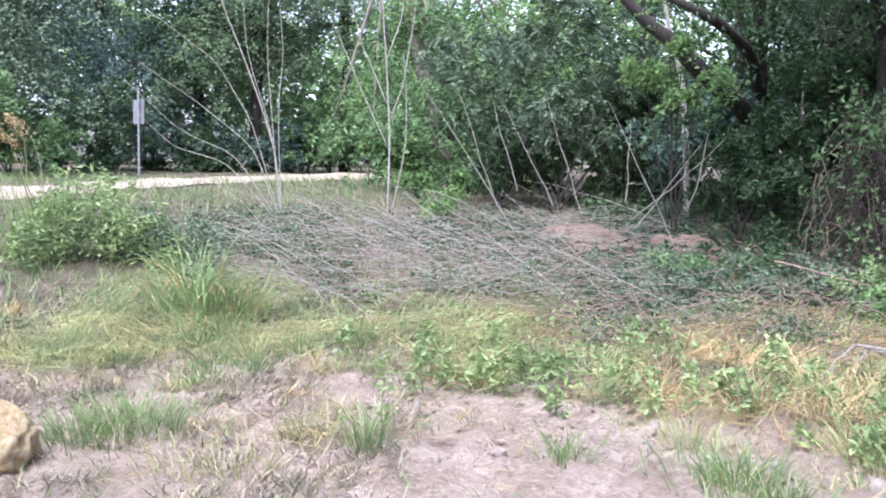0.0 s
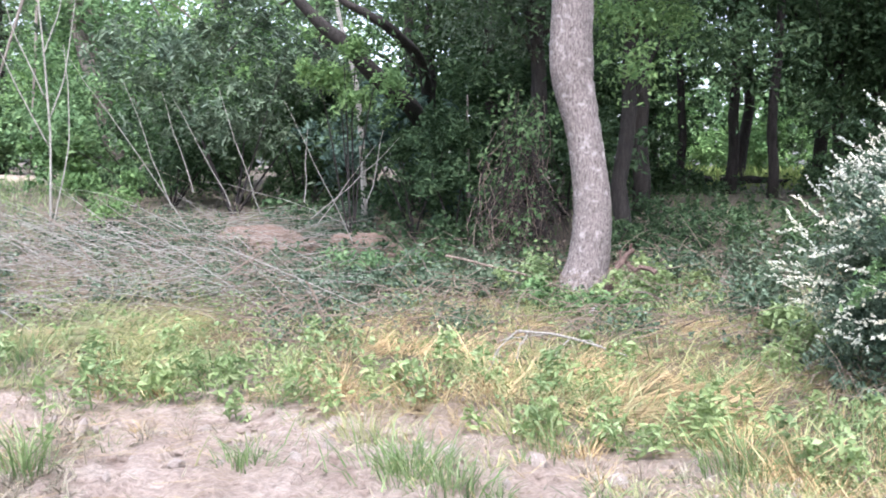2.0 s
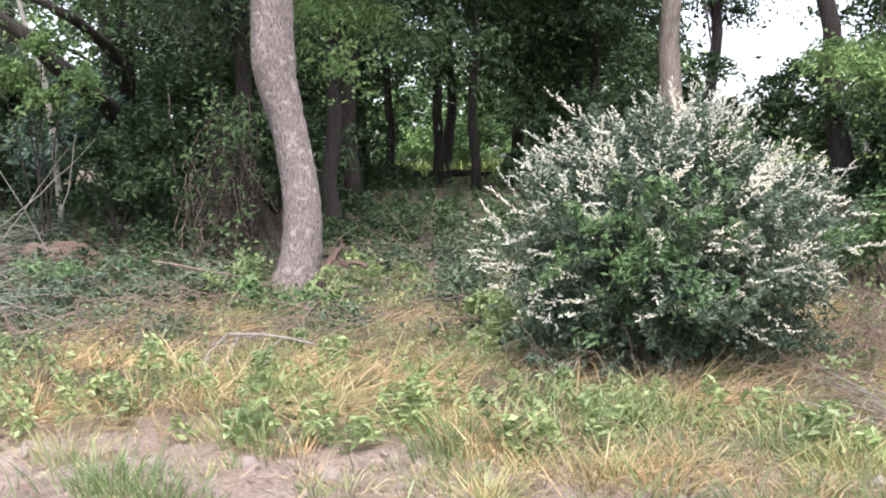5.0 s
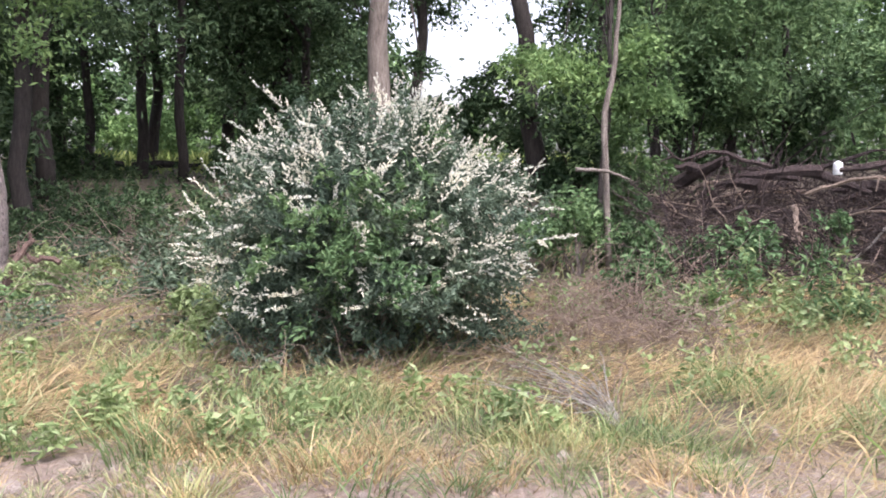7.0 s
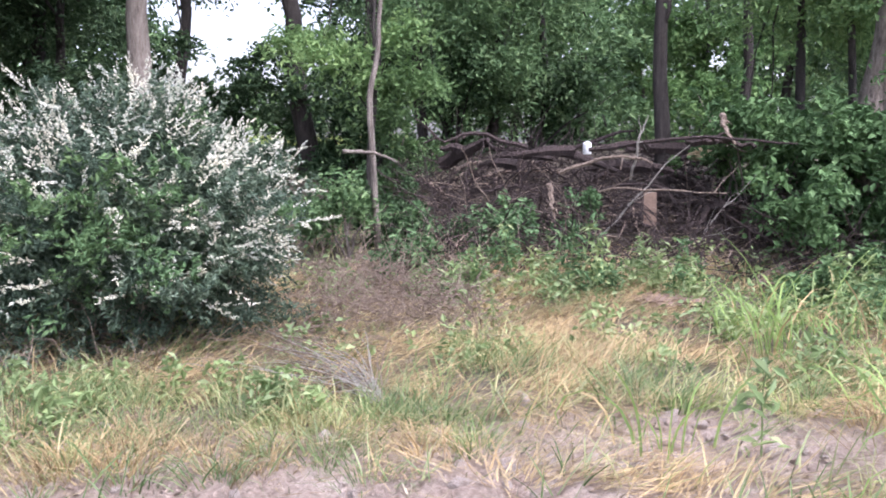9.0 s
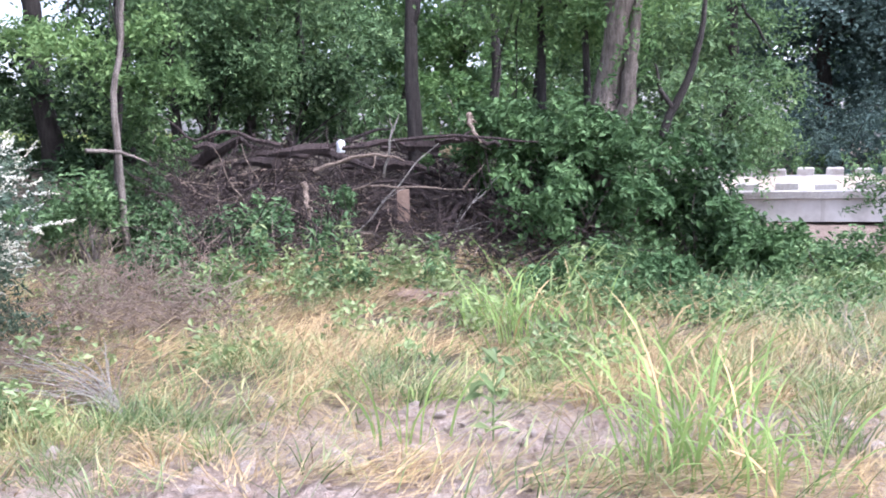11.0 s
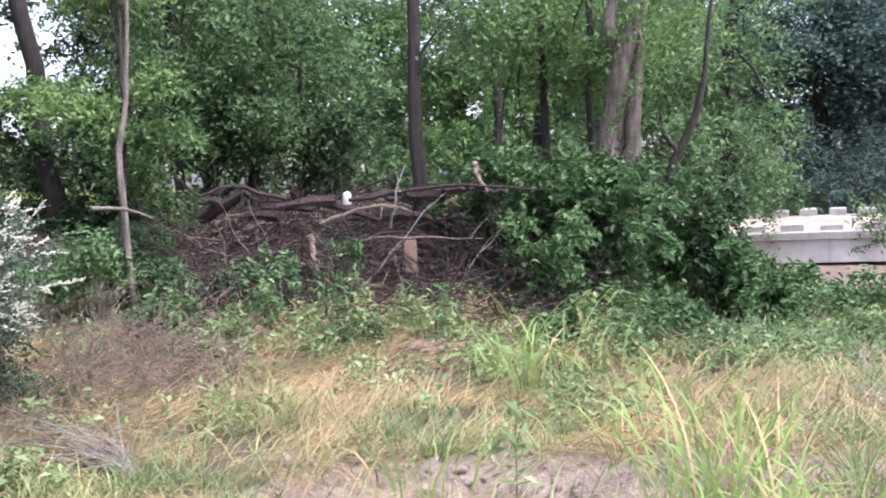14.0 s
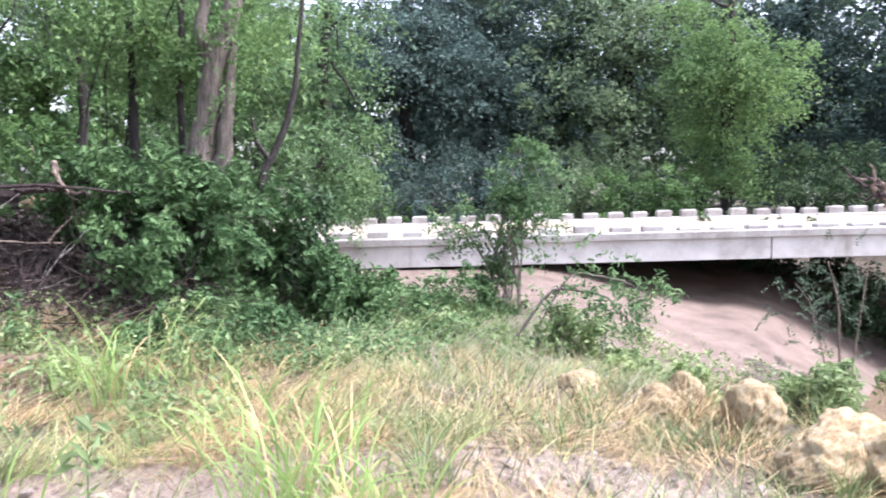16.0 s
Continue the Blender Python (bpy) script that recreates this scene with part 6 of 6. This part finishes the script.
g = np.random.default_rng(79)
for k_, (a_, r_, h_) in enumerate([(-68.4, 9.6, 0.55), (-71.0, 9.5, 0.6), (-66.0, 9.3, 0.5), (-77.2, 9.6, 0.5), (-85.5, 9.3, 0.55), (-88, 9.2, 0.5), (-73, 9.4, 0.4), (-63, 9.2, 0.4)]):
    for i_ in range(5):
        weed(a_ + g.normal(0, 1.0), r_ + g.normal(0, 0.15), h_ * g.uniform(0.6, 1.15), 46, 0.12, LEAF_WEED if i_ % 2 else LEAF_MID, "long-leaved green weed below the debris", 300 + 5 * k_ + i_, 0.26, 1.1)
g = np.random.default_rng(78)
for k_ in range(58):
    a_ = g.uniform(-60, 6)
    r_ = np.interp(a_, TRACK_AZ, TRACK_R) + 0.5 + abs(g.normal(0, 1.2))
    weed(a_, r_, g.uniform(0.14, 0.4), 60, 0.075, LEAF_WEED, "upright green broad-leaved weed", 200 + k_, 0.45, 1.4)
g = np.random.default_rng(77)
for k_ in range(46):
    a_ = g.uniform(14.8, 22.4)
    weed(a_, g.uniform(13.2, 15.2), g.uniform(0.45, 1.05) * (1.0 + 0.4 * math.cos(0.9 * (a_ - 19.0))), int(g.uniform(70, 140)), 0.1, LEAF_WEED if a_ > 17.2 or k_ % 2 else LEAF_GREY, "tall leafy green roadside weed", 40 + k_, 0.4, 2.6)


# tall seed-headed grass by the road
def seed_grass(az, r, height, seed):
    g = np.random.default_rng(5000 + seed)
    b = at(az, r)
    e = thing("seed_grass", b, "tall grass stalk with a drooping tan seed head", "grass", "seed-headed grass by the road")
    d = g.normal(0, 0.18, 2)
    p = bent(b, b + [d[0] - 0.2, d[1], height], 9, 0, 0.015, g)
    p[6:] += np.array([[-0.05, 0, 0.0], [-0.16, 0, -0.07], [-0.3, 0, -0.22]])
    stalk = part("stalk", Geo().add(*tube(p, [0.007, 0.004, 0.002], 5)), GRASS_YELLOW, e)
    s = g.uniform(0.8, 1.03, 140)
    c = np.stack([np.interp(s, np.linspace(0, 1, 9), p[:, i]) for i in range(3)], 1) + g.normal(0, 0.05, (140, 3)) * (1.5 - s[:, None])
    v, q = leaves(c, 0.035, 0.018, g, 0.2)
    part("seed_head", Geo().add(v, q), STRAW, stalk)
    m = 18
    pb = np.repeat(b[None], m, 0) + g.normal(0, 0.03, (m, 3)) * [1, 1, 0]
    v, q, t = blades(pb, height * g.uniform(0.4, 0.85, m), np.full(m, 0.018), np.c_[g.normal(0, 0.3, (m, 2)), np.zeros(m)], g, 1.0)
    part("blade", Geo().add(v, q, t), GRASS, e)


for k_, (a_, h_) in enumerate([(22.8, 1.7), (22.2, 1.95), (21.4, 2.05), (20.9, 2.0), (23.4, 1.5), (24.0, 1.7), (21.8, 1.75)]):
    seed_grass(a_, 14.2, h_, k_)


# ---- stones ----
def stone_mesh(seed):
    g = np.random.default_rng(seed)
    bm = bmesh.new()
    bmesh.ops.create_icosphere(bm, subdivisions=2, radius=1)
    off = Vector(g.uniform(-9, 9, 3))
    for v in bm.verts:
        v.co = v.co * (1 + 0.4 * noise.noise(v.co * 1.2 + off))
    me = bpy.data.meshes.new("stone")
    bm.to_mesh(me)
    bm.free()
    me.materials.append(PEBBLE)
    return me


STONES = [stone_mesh(k) for k in range(6)]
g = np.random.default_rng(600)
for k_ in range(300):
    a_ = g.uniform(-122, 14) if k_ < 215 else g.uniform(-110, -94)
    r_ = np.interp(a_, TRACK_AZ, TRACK_R) + g.normal(0, 0.45) + (0.6 if k_ >= 215 else 0)
    s = 0.018 + 0.05 * g.uniform() ** 3
    ob = new("stone", STONES[k_ % 6])
    b = at(a_, max(r_, 4.3))
    ob.matrix_basis = Matrix.Translation(b + [0, 0, s * 0.12]) @ Euler(g.uniform(0, 6, 3)).to_matrix().to_4x4() @ Matrix.Diagonal((s * g.uniform(0.8, 1.5), s, s * 0.6, 1))
    tagged(ob, "small pale stone lying on the mud", "stone", "stones on the track")

clods = Geo()
cb = bmesh.new()
bmesh.ops.create_icosphere(cb, subdivisions=1, radius=1)
cv = np.array([v.co[:] for v in cb.verts])
cf = np.array([[v.index for v in f.verts] for f in cb.faces])
cb.free()
az_ = g.uniform(-125, 27, 3200)
r_ = np.maximum(np.interp(az_, TRACK_AZ, TRACK_R) + g.normal(0, 0.7, 3200), 4.2)
cp = polar(az_, r_)
for p in cp:
    s = 0.008 + 0.03 * g.uniform() ** 3
    clods.add(p + cv * s * g.uniform(0.6, 1.4, (len(cv), 1)) * [1, 1, 0.55], None, cf)
tagged(part("mud_clods", clods, SOIL), "small clods of dried mud on the track", "mud", kind="stuff")


# exposed pinkish earth among the brush
def earth_bank(az, r, size, seed):
    g = np.random.default_rng(seed)
    bm = bmesh.new()
    bmesh.ops.create_icosphere(bm, subdivisions=4, radius=1)
    off = Vector(g.uniform(-20, 20, 3))
    for v in bm.verts:
        v.co = v.co * (1 + 0.35 * noise.noise(v.co * 1.5 + off) + 0.12 * noise.noise(v.co * 5 + off))
    me = bpy.data.meshes.new("earth_bank")
    bm.to_mesh(me)
    bm.free()
    me.materials.append(EARTH)
    ob = new("earth_bank", me)
    ob.matrix_basis = Matrix.Translation(at(az, r)) @ Matrix.Rotation(radians(az), 4, "Z") @ Matrix.Diagonal((*size, 1))
    return tagged(ob, "bare pinkish earth bank among the brush", "earth", "bare earth banks")


earth_bank(-7.6, 15.2, (0.6, 0.5, 0.26), 1)
earth_bank(-9.6, 14.6, (0.45, 0.4, 0.2), 2)
earth_bank(-13.6, 14.4, (0.5, 0.4, 0.28), 3)
earth_bank(-76.5, 9.3, (0.36, 0.3, 0.07), 4)
